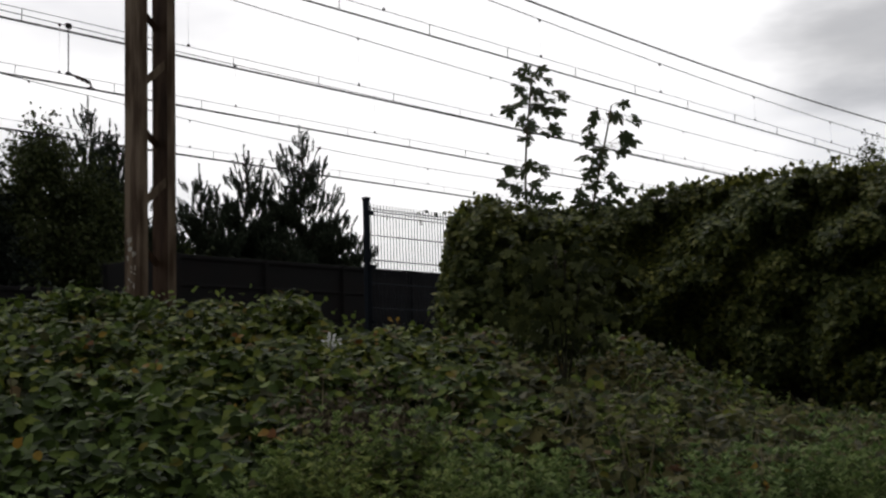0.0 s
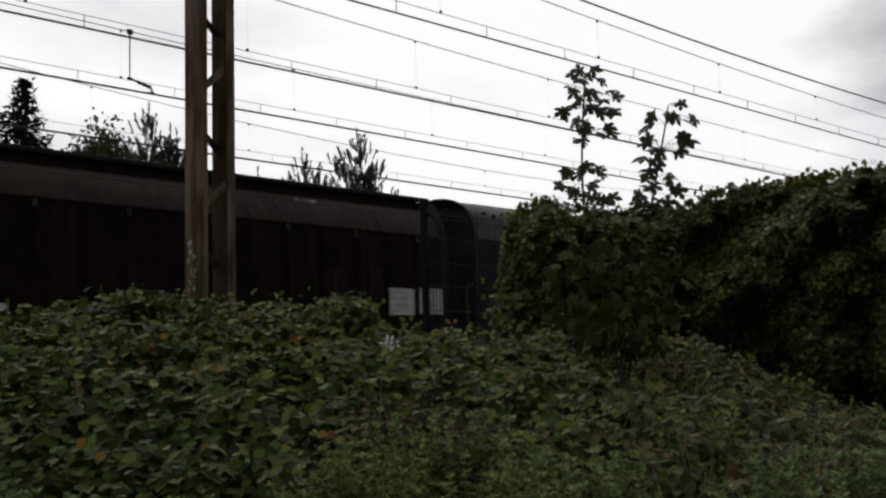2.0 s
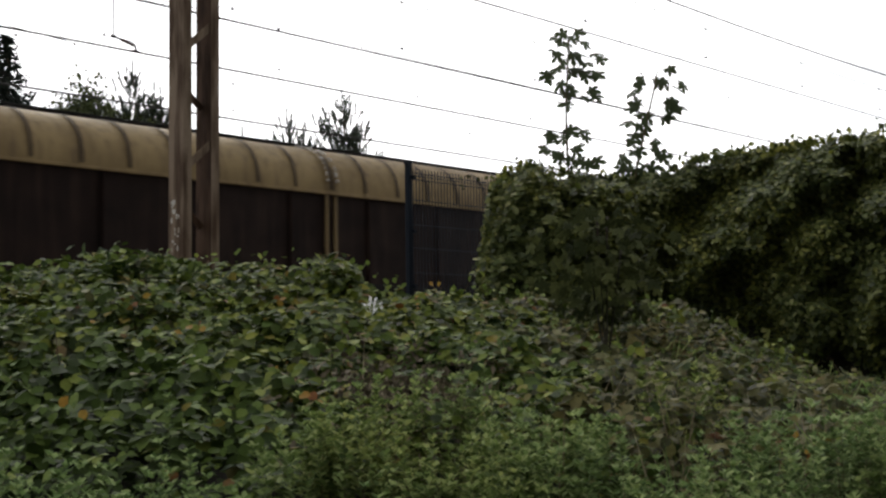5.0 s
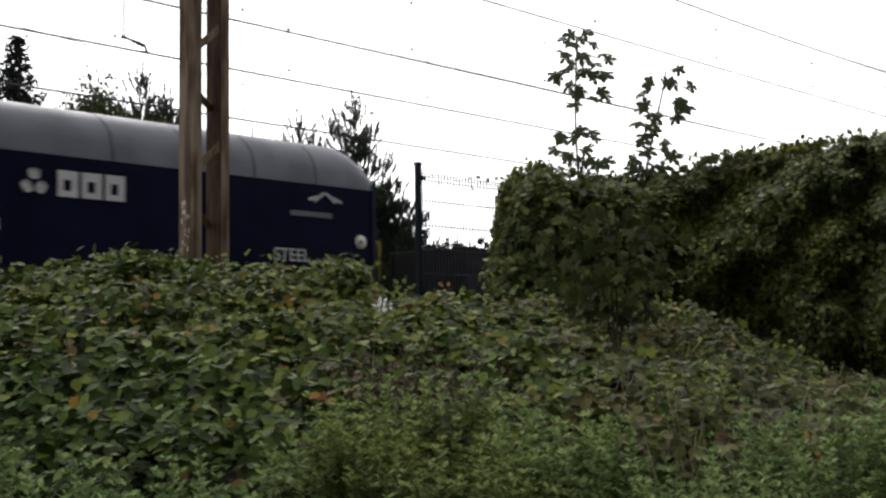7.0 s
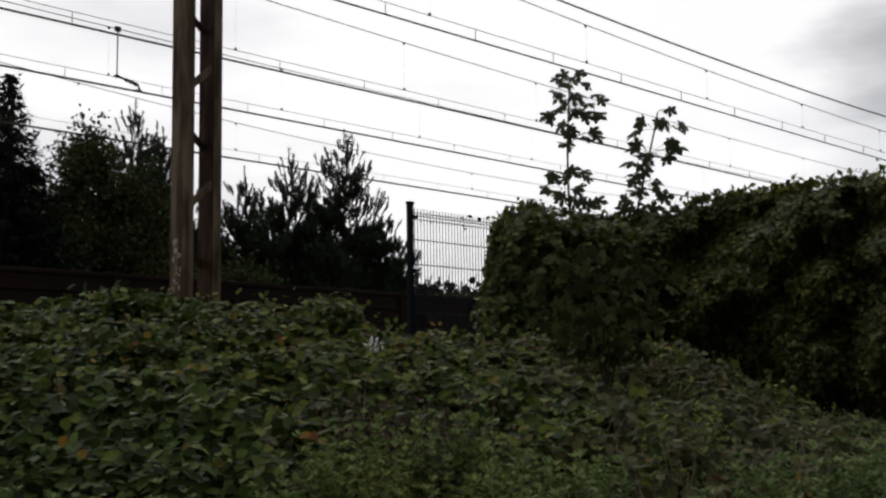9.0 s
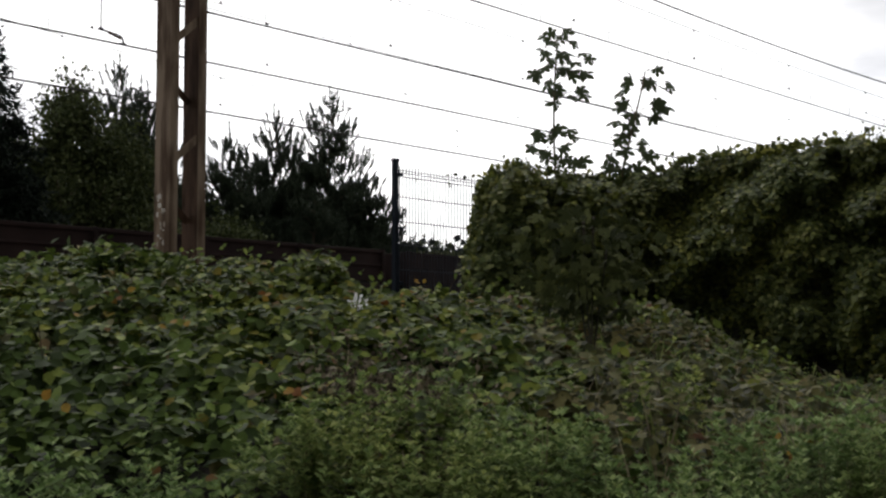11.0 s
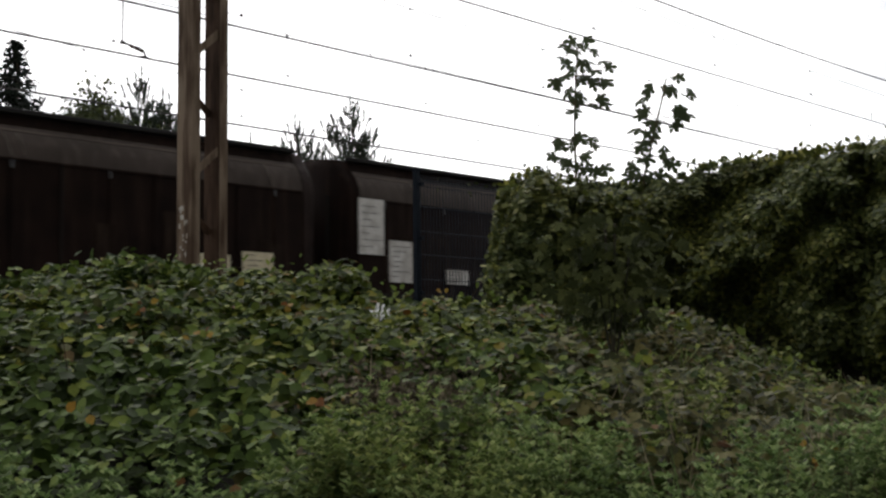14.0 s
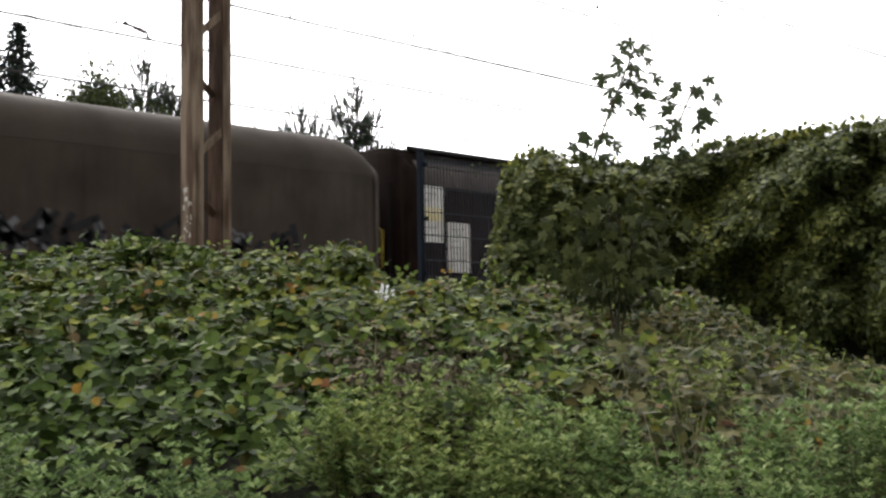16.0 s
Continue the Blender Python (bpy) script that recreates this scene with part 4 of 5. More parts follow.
SAP_A = make_sapling(0.110, 1.90, [(0, -2.6), (0, -0.5), (0.0, 0.0), (0.02, 0.35), (0.05, 0.7), (0.09, 1.0), (0.13, 1.3)],
    spread(236, 535, [(240, 180), (290, 180), (230, 215), (330, 238), (290, 232), (262, 205), (207, 275), (270, 270), (305, 290), (335, 290), (240, 310), (265, 330), (300, 345), (325, 345), (245, 370), (250, 432), (205, 447), (290, 455), (195, 490), (215, 498), (265, 485), (240, 512), (260, 520), (290, 525), (310, 262), (250, 255), (310, 195)]))
SAP_B = make_sapling(0.165, 1.87, [(0, -2.6), (0, -0.5), (0.0, 0.0), (0.06, 0.3), (0.12, 0.6), (0.17, 0.85), (0.20, 1.05)],
    spread(418, 535, [(425, 295), (470, 295), (515, 310), (420, 322), (500, 262), (420, 355), (500, 350), (515, 365), (500, 385), (435, 385), (400, 405), (420, 420), (430, 437), (410, 457), (410, 490), (465, 462), (475, 490), (395, 515), (385, 532), (450, 522), (425, 540), (455, 532)]))


# ---- trees behind the railway ----
def tree_base(name, label, x, y, h, r):
    z = float(ground_z(x, y))
    t = thing(name, label, "tree", pose(x, y, z - 0.05))
    n = 9
    part("trunk", tube("trunk", [(0.08 * math.sin(i), 0.06 * math.cos(2 * i), h * i / n) for i in range(n + 1)], r, M["bark"], 8, [r * (1 - 0.93 * i / n) for i in range(n + 1)]), t)
    return t, z


def make_pine(x, y, top, width, seed):
    """A young pine: whorled boughs, each tip an upright candle of needles."""
    g = np.random.default_rng(seed)
    h = top - float(ground_z(x, y))
    t, z = tree_base("pine_tree", "young dark green pine with upright shoots", x, y, h * 0.98, 0.14)
    tips, dirs, lens, limbs = [], [], [], []
    lv = np.arange(0.12 * h, h - 0.5, 0.38)
    for zz in lv:
        f = zz / h
        reach = width * (1 - f) ** 0.95 + 0.10
        for a in g.uniform(0, 6.28, int(5 + 12 * (1 - f))):
            rr = reach * g.uniform(0.55, 1.1)
            end = np.array([math.cos(a) * rr, math.sin(a) * rr, zz + 0.42 * rr * g.uniform(0.6, 1.3) - 0.1])
            st = np.array([0, 0, zz - 0.1])
            limbs.append((st, end))
            for s in np.linspace(0.25, 1, max(2, int(rr / 0.22))):
                for _ in range(1 + int(6 * (1 - f))):
                    p = st + (end - st) * s + g.normal(size=3) * (0.05 + 0.10 * (1 - f))
                    tips.append(p)
                    dirs.append(np.array([math.cos(a) * 0.3, math.sin(a) * 0.3, 1.0]) + 0.18 * g.normal(size=3))
                    lens.append(g.uniform(0.28, 0.5))
    tips.append(np.array([0, 0, h - 0.45])), dirs.append(np.array([0, 0, 1.0])), lens.append(0.6)
    tips, dirs, lens = np.array(tips), np.array(dirs), np.array(lens)
    dirs /= np.linalg.norm(dirs, axis=1, keepdims=True)
    P, A, S = [], [], []
    for j in range(64):
        f = g.random(len(tips))
        side = g.normal(size=(len(tips), 3))
        P.append(tips + dirs * (lens * f)[:, None])
        A.append(dirs * 0.9 + 0.55 * side / np.linalg.norm(side, axis=1, keepdims=True))
        S.append(g.uniform(0.09, 0.15, len(tips)))
    P, A, S = np.concatenate(P), np.concatenate(A), np.concatenate(S)
    part("crown", scatter("crown", P, A, g.normal(size=P.shape), S, BLADE_V * [3.4, 1, 1], BLADE_F, M["pine"]), t)
    lim = limbs[::2]
    v, fc = [], []
    for s, e in lim:
        i = len(v)
        v += [s + [0, 0, 0.03], s + [0.03, 0.02, -0.02], s + [-0.03, -0.02, -0.02], e]
        fc += [(i, i + 1, i + 3), (i + 1, i + 2, i + 3), (i + 2, i, i + 3)]
    part("branchwork", mesh_of("branchwork", v, fc, M["bark"]), t)


def make_broadleaf(x, y, top, width, seed, n=16000, name="birch_tree", label="slender broadleaf tree with thin airy crown", m="broadleaf", leaf=0.13):
    g = np.random.default_rng(seed)
    h = top - float(ground_z(x, y))
    t, z = tree_base(name, label, x, y, h * 0.9, 0.11)
    limbs = []
    for i in range(26):
        f = g.uniform(0.08, 0.92)
        a = g.uniform(0, 6.28)
        r = width * math.sin(math.pi * min(1, 0.18 + f * 0.8)) ** 0.7 * g.uniform(0.5, 1.0)
        limbs.append((np.array([0, 0, h * f * 0.9]), np.array([math.cos(a) * r, math.sin(a) * r, h * f * 0.9 + 0.25 * h * (1 - f) + 0.4 * r])))
    limbs.append((np.array([0, 0, h * 0.8]), np.array([0, 0, h * 0.97])))
    for s, e in limbs:
        part("limb", tube("limb", [s, 0.5 * (s + e) + [0, 0, -0.1], e], 0.03, M["bark"], 5, [0.04, 0.025, 0.008]), t)
    w = g.integers(0, len(limbs), n // 18)
    cs = np.array([limbs[i][0] + (limbs[i][1] - limbs[i][0]) * g.uniform(0.3, 1.05) for i in w]) + g.normal(size=(len(w), 3)) * 0.22
    P = np.repeat(cs, 18, 0) + g.normal(size=(len(w) * 18, 3)) * [0.24, 0.24, 0.2]
    k = len(P)
    part("crown", scatter("crown", P, g.normal(size=(k, 3)) - [0, 0, 0.4], g.normal(size=(k, 3)), g.uniform(0.6, 1.2, k) * leaf, SMALL_V * [1.3, 1, 1], SMALL_F, M[m]), t)


def make_spruce(x, y, top, width, seed):
    g = np.random.default_rng(seed)
    h = top - float(ground_z(x, y))
    t, z = tree_base("spruce_tree", "tall dense black-green spruce", x, y, h * 0.99, 0.2)
    P, A, S = [], [], []
    for zz in np.arange(0.6, h, 0.22):
        f = zz / h
        reach = width * (1 - f) ** 0.85 + 0.05
        for a in g.uniform(0, 6.28, int(9 + 16 * (1 - f))):
            m = max(3, int(reach / 0.11))
            s = np.linspace(0.1, 1, m)
            rr = reach * g.uniform(0.7, 1.1)
            p = np.stack([math.cos(a) * rr * s, math.sin(a) * rr * s, zz - 0.30 * rr * s + 0.22 * rr * s * s], 1)
            for _ in range(3):
                P.append(p + g.normal(size=p.shape) * 0.05)
                A.append(np.tile([math.cos(a), math.sin(a), -0.25], (m, 1)) + 0.8 * g.normal(size=p.shape))
                S.append(g.uniform(0.14, 0.28, m))
    P, A, S = np.concatenate(P), np.concatenate(A), np.concatenate(S)
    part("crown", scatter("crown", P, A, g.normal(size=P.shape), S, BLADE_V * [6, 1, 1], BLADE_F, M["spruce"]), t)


make_pine(30.8, 34.0, 11.3, 3.9, 11)
make_pine(29.0, 35.0, 10.5, 3.6, 12)
make_pine(26.2, 34.0, 9.3, 3.3, 13)
make_pine(22.5, 35.0, 11.2, 3.0, 14)
make_pine(24.0, 36.0, 10.9, 3.0, 15)
make_pine(32.6, 34.5, 8.4, 2.6, 16)
make_pine(28.3, 32.0, 7.1, 2.6, 17)
make_pine(22.9, 34.0, 10.2, 2.4, 19)
make_broadleaf(19.6, 33.0, 10.1, 1.9, 21)
make_broadleaf(18.0, 33.5, 8.0, 1.7, 22)
make_broadleaf(21.4, 33.2, 8.8, 1.6, 23)
make_broadleaf(24.6, 32.0, 5.9, 1.7, 24, 9000, "shrub", "dark leafy shrub under the pines")
make_broadleaf(30.5, 28.2, 5.0, 1.2, 25, 5000, "shrub", "dark leafy shrub behind the mesh fence")
make_broadleaf(21.5, 31.5, 5.6, 1.7, 26, 9000, "shrub", "dark leafy shrub under the birches")
make_broadleaf(33.5, 29.0, 4.7, 1.0, 27, 4000, "shrub", "dark leafy shrub behind the mesh fence")
make_spruce(16.0, 31.0, 10.3, 3.0, 31)
make_spruce(13.2, 32.5, 12.5, 2.4, 32)
make_pine(38.0, 30.5, 9.0, 1.6, 18)
make_broadleaf(49.5, 20.0, 11.3, 2.6, 28, 9000)


def make_far_woods():
    g = np.random.default_rng(5)
    k = 26000
    x = g.uniform(-60, 260, k)
    y = 76 + g.uniform(0, 10, k)
    top = 10.2 + 1.1 * wob(x, 0 * x, 0.35) + 0.7 * wob(x, 0 * x, 1.1, 2)
    z = 0.5 + top * g.beta(1.3, 0.8, k)
    t = thing("far_woods", "dark distant belt of woodland", "woods")
    t["kind"] = "stuff"
    P = np.stack([x, y, z], 1)
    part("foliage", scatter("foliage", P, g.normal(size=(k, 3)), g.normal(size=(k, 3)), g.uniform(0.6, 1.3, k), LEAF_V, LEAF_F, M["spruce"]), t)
    # near-black sheet behind the foliage, painting the shade within the woods
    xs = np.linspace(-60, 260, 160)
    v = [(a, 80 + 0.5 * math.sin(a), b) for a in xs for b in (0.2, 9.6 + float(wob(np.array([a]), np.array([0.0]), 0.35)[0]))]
    part("shade", mesh_of("shade", v, [(2 * i, 2 * i + 2, 2 * i + 3, 2 * i + 1) for i in range(159)], M["leaf_shade"]), t)


make_far_woods()


def make_understory():
    """Shrubs and young trees that close the view under the crowns, near-black to paint in the shade there."""
    g = np.random.default_rng(9)
    t = thing("understory", "dark tangle of shrubs under the trees", "shrubs")
    t["kind"] = "stuff"
    k = 30000
    x = g.uniform(8, 33.5, k)
    y = 36.5 + g.uniform(0, 1.6, k)
    top = np.interp(x, [8, 22, 30, 33.5], [6.5, 6.2, 5.6, 3.6]) + 0.5 * wob(x, 0 * x, 1.3) + 0.3 * wob(x, 0 * x, 4.0, 2)
    z = 0.9 + top * g.beta(1.2, 0.85, k)
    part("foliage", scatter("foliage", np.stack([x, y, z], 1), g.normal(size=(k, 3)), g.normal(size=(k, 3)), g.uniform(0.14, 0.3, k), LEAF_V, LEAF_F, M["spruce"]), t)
    # near-black backing sheets: shade under the crowns, put in as colour
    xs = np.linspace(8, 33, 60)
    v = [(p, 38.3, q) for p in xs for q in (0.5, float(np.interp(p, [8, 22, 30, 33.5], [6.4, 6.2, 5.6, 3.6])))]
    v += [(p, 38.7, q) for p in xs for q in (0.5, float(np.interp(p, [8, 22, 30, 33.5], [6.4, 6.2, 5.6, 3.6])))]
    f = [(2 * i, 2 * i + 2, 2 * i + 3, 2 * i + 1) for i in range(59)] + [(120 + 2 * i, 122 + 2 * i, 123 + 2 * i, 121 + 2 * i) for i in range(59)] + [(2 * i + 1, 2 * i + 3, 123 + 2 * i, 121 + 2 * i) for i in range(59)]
    part("shade", mesh_of("shade", v, f, M["leaf_shade"]), t)


make_understory()

# ---- the train: all wagons run on the far track, x = u + SPEED * t ----
SPEED, TRAIN_Y, NEAR_Y = 28.66, 23.7, -1.4
WAGONS = []


def wagon(name, label, front, rear, group="wagons of the goods train"):
    t = thing(name, label, "goods wagon", pose(0.5 * (front + rear), TRAIN_Y, RAIL_Z), group)
    WAGONS.append((t, 0.5 * (front + rear)))
    return t


def loft(name, stations, material, caps=True, smooth=True):
    """Skin through rings of points, all of one count."""
    k = len(stations[0])
    v = [p for ring in stations for p in ring]
    f = [(j * k + i, j * k + i + 1, (j + 1) * k + i + 1, (j + 1) * k + i) for j in range(len(stations) - 1) for i in range(k - 1)]
    if caps:
        f += [tuple(range(k)), tuple((len(stations) - 1) * k + i for i in range(k))]
    return mesh_of(name, v, f, material, smooth)


def wheel_mesh():
    path = [(0, -0.07, 0), (0, 0.065, 0)]
    bm = bmesh.new()
    for r, w, o in ((0.46, 0.13, 0), (0.49, 0.03, 0.06), (0.12, 0.22, 0)):
        bmesh.ops.create_cone(bm, cap_ends=True, segments=20, radius1=r, radius2=r, depth=w, matrix=Matrix.Translation((0, o, 0)) @ Matrix.Rotation(math.pi / 2, 4, "X"))
    me = bpy.data.meshes.new("wheel")
    bm.to_mesh(me)
    bm.free()
    me.materials.append(M["under"])
    return me


WHEEL = wheel_mesh()


def running_gear(t, L, axles):
    """Sole bars, buffers, axle boxes with springs, and wheels on the rails."""
    part("underframe", boxes("underframe", [((0, NEAR_Y + 0.25, 1.1), (L, 0.16, 0.26)), ((0, -NEAR_Y - 0.25, 1.1), (L, 0.16, 0.26)), ((L / 2 - 0.06, 0, 1.08), (0.12, 2.5, 0.32)), ((-L / 2 + 0.06, 0, 1.08), (0.12, 2.5, 0.32)), ((0, 0, 1.1), (L, 0.4, 0.2))], M["under"], 0.015), t)
    for sx in (-1, 1):
        for sy in (-0.87, 0.87):
            part("buffer", boxes("buffer", [((sx * (L / 2 + 0.15), sy, 1.06), (0.34, 0.16, 0.16)), ((sx * (L / 2 + 0.34), sy, 1.06), (0.05, 0.44, 0.34))], M["under"], 0.03), t)
    for x in axles:
        for sy in (-0.75, 0.75):
            w = part("wheel", WHEEL, t)
            w.location = (x, sy, 0.46)
        part("axle_box", boxes("axle_box", [((x, s * 1.02, 0.52), (0.3, 0.2, 0.28)) for s in (-1, 1)] + [((x, s * 1.02, 0.78), (1.1, 0.09, 0.08)) for s in (-1, 1)], M["under"], 0.02), t)


def slab(name, x0, x1, z0, z1, material, t, y=NEAR_Y, th=0.012, label=""):
    return part(name, boxes(name, [((0.5 * (x0 + x1), y - th / 2, 0.5 * (z0 + z1)), (abs(x1 - x0), th, z1 - z0))], material, 0.002), t, label)


def hood_ring(x, sc, zs, z0, top):
    """Half-round hood section: upright cheeks, then an arc over the load."""
    pts = [(x, -1.4 * sc, z0), (x, -1.4 * sc, 2.2), (x, -1.4 * sc, 3.2)]
    for a in np.linspace(0, math.pi, 15):
        pts.append((x, -1.4 * sc * math.cos(a), 3.55 + (top - 3.55) * zs * math.sin(a) ** 0.85))
    pts += [(x, 1.4 * sc, 3.2), (x, 1.4 * sc, 2.2), (x, 1.4 * sc, z0)]
    return pts


def rows_of_bars(t, name, x0, z0, w, h, n, material, y=NEAR_Y - 0.004):
    """Unreadable small writing as plain bars."""
    for i in range(n):
        slab(name, x0, x0 + w * (1 - 0.25 * (i % 2)), z0 - i * h * 1.7, z0 - i * h * 1.7 + h, material, t, y)


def make_hood_wagon(front, rear, cloth, cloth_top, mark, label, detail=True, z0=1.25, brand="bars", top=4.75):
    t = wagon("hood_wagon", label, front, rear)
    L = front - rear
    e = 0.75
    xs = [-L / 2, -L / 2 + 0.04, -L / 2 + 0.15, -L / 2 + 0.35] + list(np.linspace(-L / 2 + 0.6, L / 2 - 0.9, 14)) + [L / 2 - 0.6, L / 2 - 0.35, L / 2 - 0.15, L / 2 - 0.04, L / 2]
    g = random.Random(int(front * 10))
    low, upp = [], []
    for i, x in enumerate(xs):
        k = min(1.0, (L / 2 - abs(x)) / e)
        zs = 0.42 + 0.58 * math.sqrt(max(0, 1 - (1 - k) ** 2))
        sc = 0.985 + 0.015 * k + 0.004 * g.uniform(-1, 1)
        low_ring = hood_ring(x, sc, zs, z0, top)
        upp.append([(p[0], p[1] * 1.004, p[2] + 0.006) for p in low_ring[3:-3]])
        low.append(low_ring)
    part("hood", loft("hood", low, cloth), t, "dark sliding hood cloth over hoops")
    # separate lighter skin imitates the sky's sheen on the curved crown
    part("hood_top", loft("hood_top", upp, cloth_top, False), t, "hood crown, paler to imitate sky sheen")
    # seams where hoops carry the cloth
    for i in range(1, 6):
        x = -L / 2 + L * i / 6
        part("hoop_seam", loft("hoop_seam", [[(x + d, p[1] * 1.006, p[2] + 0.006) for p in hood_ring(x, 1.0, 1.0, z0, top)] for d in (-0.018, 0.018)], cloth, False), t)
    # end wall at the rear, proud of the hood
    for sx in (-1, 1):
        er = [(p[1] * 1.015, p[2] if p[2] < 3.3 else 3.3 + (p[2] - 3.3) * (1.03 if sx < 0 else 0.62)) for p in hood_ring(0, 1.0, 1.0, 1.15, top)]
        xw = sx * (L / 2 + 0.02)
        part("end_wall", loft("end_wall", [[(xw - 0.05, *p) for p in er], [(xw + 0.05, *p) for p in er]], M["hood_end"] if cloth == M["hood_blue"] else cloth), t)
        for y in (-0.85, 0, 0.85):
            part("end_stiffener", boxes("end_stiffener", [((xw + sx * 0.09, y, 2.2), (0.08, 0.09, 1.9))], M["under"], 0.015), t)
        part("end_beam", boxes("end_beam", [((xw + sx * 0.08, 0, 3.15), (0.08, 2.7, 0.1))], M["under"], 0.015), t)
        for y in (-1.3, 1.3):
            part("handrail", tube("handrail", [(xw + sx * 0.05, y, 1.3), (xw + sx * 0.28, y, 1.35), (xw + sx * 0.28, y, 2.3), (xw + sx * 0.05, y, 2.35)], 0.018, M["yellow_paint"]), t)
    part("side_sill", boxes("side_sill", [((0, s * 1.38, 1.22), (L, 0.1, 0.16)) for s in (-1, 1)], M["under"], 0.01), t)
    running_gear(t, L + 0.3, (-L / 2 + 1.6, -L / 2 + 3.4, L / 2 - 3.4, L / 2 - 1.6))
    if not detail:
        g2 = random.Random(8)
        for i in range(90):
            x = L / 2 - g2.uniform(2.2, L - 0.4)
            part("graffiti_stroke", boxes("graffiti_stroke", [((x, NEAR_Y - 0.012, g2.uniform(1.35, 2.05)), (g2.uniform(0.06, 0.2), 0.012, g2.uniform(0.25, 0.75)), Matrix.Rotation(g2.uniform(-1.2, 1.2), 4, "Y"))], M["black"] if i % 4 else M["dim_paint"], 0.003), t, "dark graffiti stroke")
        return t
    f = L / 2
    y = NEAR_Y - 0.012
    # company name as blocks
    if brand == "bars":
        for i in range(5):
            x = f - 9.25 + 0.385 * i
            slab("logo_block", x, x + 0.31, 2.95, 3.27, mark, t, y)
            slab("logo_block", x + 0.1, x + 0.22, 3.04, 3.17, cloth, t, y - 0.008)
    else:
        for i in range(3):
            x = f - 8.47 + 0.53 * i
            slab("logo_block", x, x + 0.45, 2.74, 3.26, mark, t, y)
            slab("logo_block", x + 0.13, x + 0.29, 2.86, 3.08, cloth, t, y - 0.008)
        for a in (90, 210, 330):
            cx, cz = f - 8.98 + 0.17 * math.cos(radians(a)), 2.97 + 0.17 * math.sin(radians(a))
            part("logo_block", boxes("logo_block", [((cx, y - 0.006, cz), (0.24, 0.012, 0.2), Matrix.Rotation(radians(90 - a), 4, "Y"))], mark, 0.05), t)
    # customer's arched sign
    for dx, a in ((-0.18, -35), (0.18, 35), (-0.33, -15), (0.33, 15)):
        part("logo_block", boxes("logo_block", [((f - 1.55 + dx, y - 0.004, 3.30 - 0.2 * abs(dx)), (0.36, 0.01, 0.075), Matrix.Rotation(radians(a), 4, "Y"))], M["dim_paint"] if brand == "bars" else mark, 0.0), t)
    slab("logo_block", f - 2.6, f - 1.35, 2.78, 2.9, M["dim_paint"], t, y)
    # round shunting mark, plates
    part("round_mark", tube("round_mark", [(f - 0.42, y - 0.001, 2.27), (f - 0.42, y - 0.014, 2.27)], 0.17, M["board"] if brand != "bars" else M["red_paint"], 18), t)
    part("round_mark", tube("round_mark", [(f - 0.42, y - 0.012, 2.27), (f - 0.42, y - 0.022, 2.27)], 0.05 if brand != "bars" else 0.11, M["black"] if brand != "bars" else M["board"], 14), t)
    slab("data_plate", f - 9.95, f - 9.68, 2.0, 2.22, M["board"], t, y)
    rows_of_bars(t, "writing_bar", f - 10.2, 2.62, 0.5, 0.05, 4, M["dim_paint"], y)
    lettering(t, "STEEL", f - 3.1, 1.72, 0.42, M["grey_paint"], y - 0.01)
    for z in (1.5, 2.0, 2.45):
        part("latch", boxes("latch", [((-f + 0.16, y - 0.03, z), (0.07, 0.05, 0.16))], M["yellow_paint"], 0.01), t, "yellow hood latch")
    return t


def lettering(t, word, x, z, size, material, y):
    cu = bpy.data.curves.new("lettering", "FONT")
    cu.body, cu.size, cu.extrude = word, size, 0.004
    ob = bpy.data.objects.new("lettering", cu)
    scene.collection.objects.link(ob)
    me = bpy.data.meshes.new_from_object(ob.evaluated_get(bpy.context.evaluated_depsgraph_get()))
    bpy.data.objects.remove(ob)
    me.materials.clear()
    me.materials.append(material)
    p = part("lettering", me, t)
    p.matrix_local = pose(x, y, z, 90, 0, 0)


def van_ring(x, top=4.52, shoulder=3.5, z0=1.08, round_top=False):
    if round_top:
        r = [(x, -1.4, z0), (x, -1.4, 2.2), (x, -1.4, shoulder)]
        r += [(x, -1.4 * math.cos(a), shoulder + (top - shoulder) * math.sin(a) ** 0.8) for a in np.linspace(0.12, math.pi - 0.12, 13)]
        return r + [(x, 1.4, shoulder), (x, 1.4, 2.2), (x, 1.4, z0)]
    half = [(-1.4, z0), (-1.4, 2.2), (-1.4, shoulder), (-1.36, shoulder + 0.25), (-1.24, shoulder + 0.5), (-1.08, shoulder + 0.68), (-0.95, top - 0.1), (-0.6, top - 0.02), (0, top + 0.03)]
    return [(x, a, b) for a, b in half] + [(x, -a, b) for a, b in half[-2::-1]]


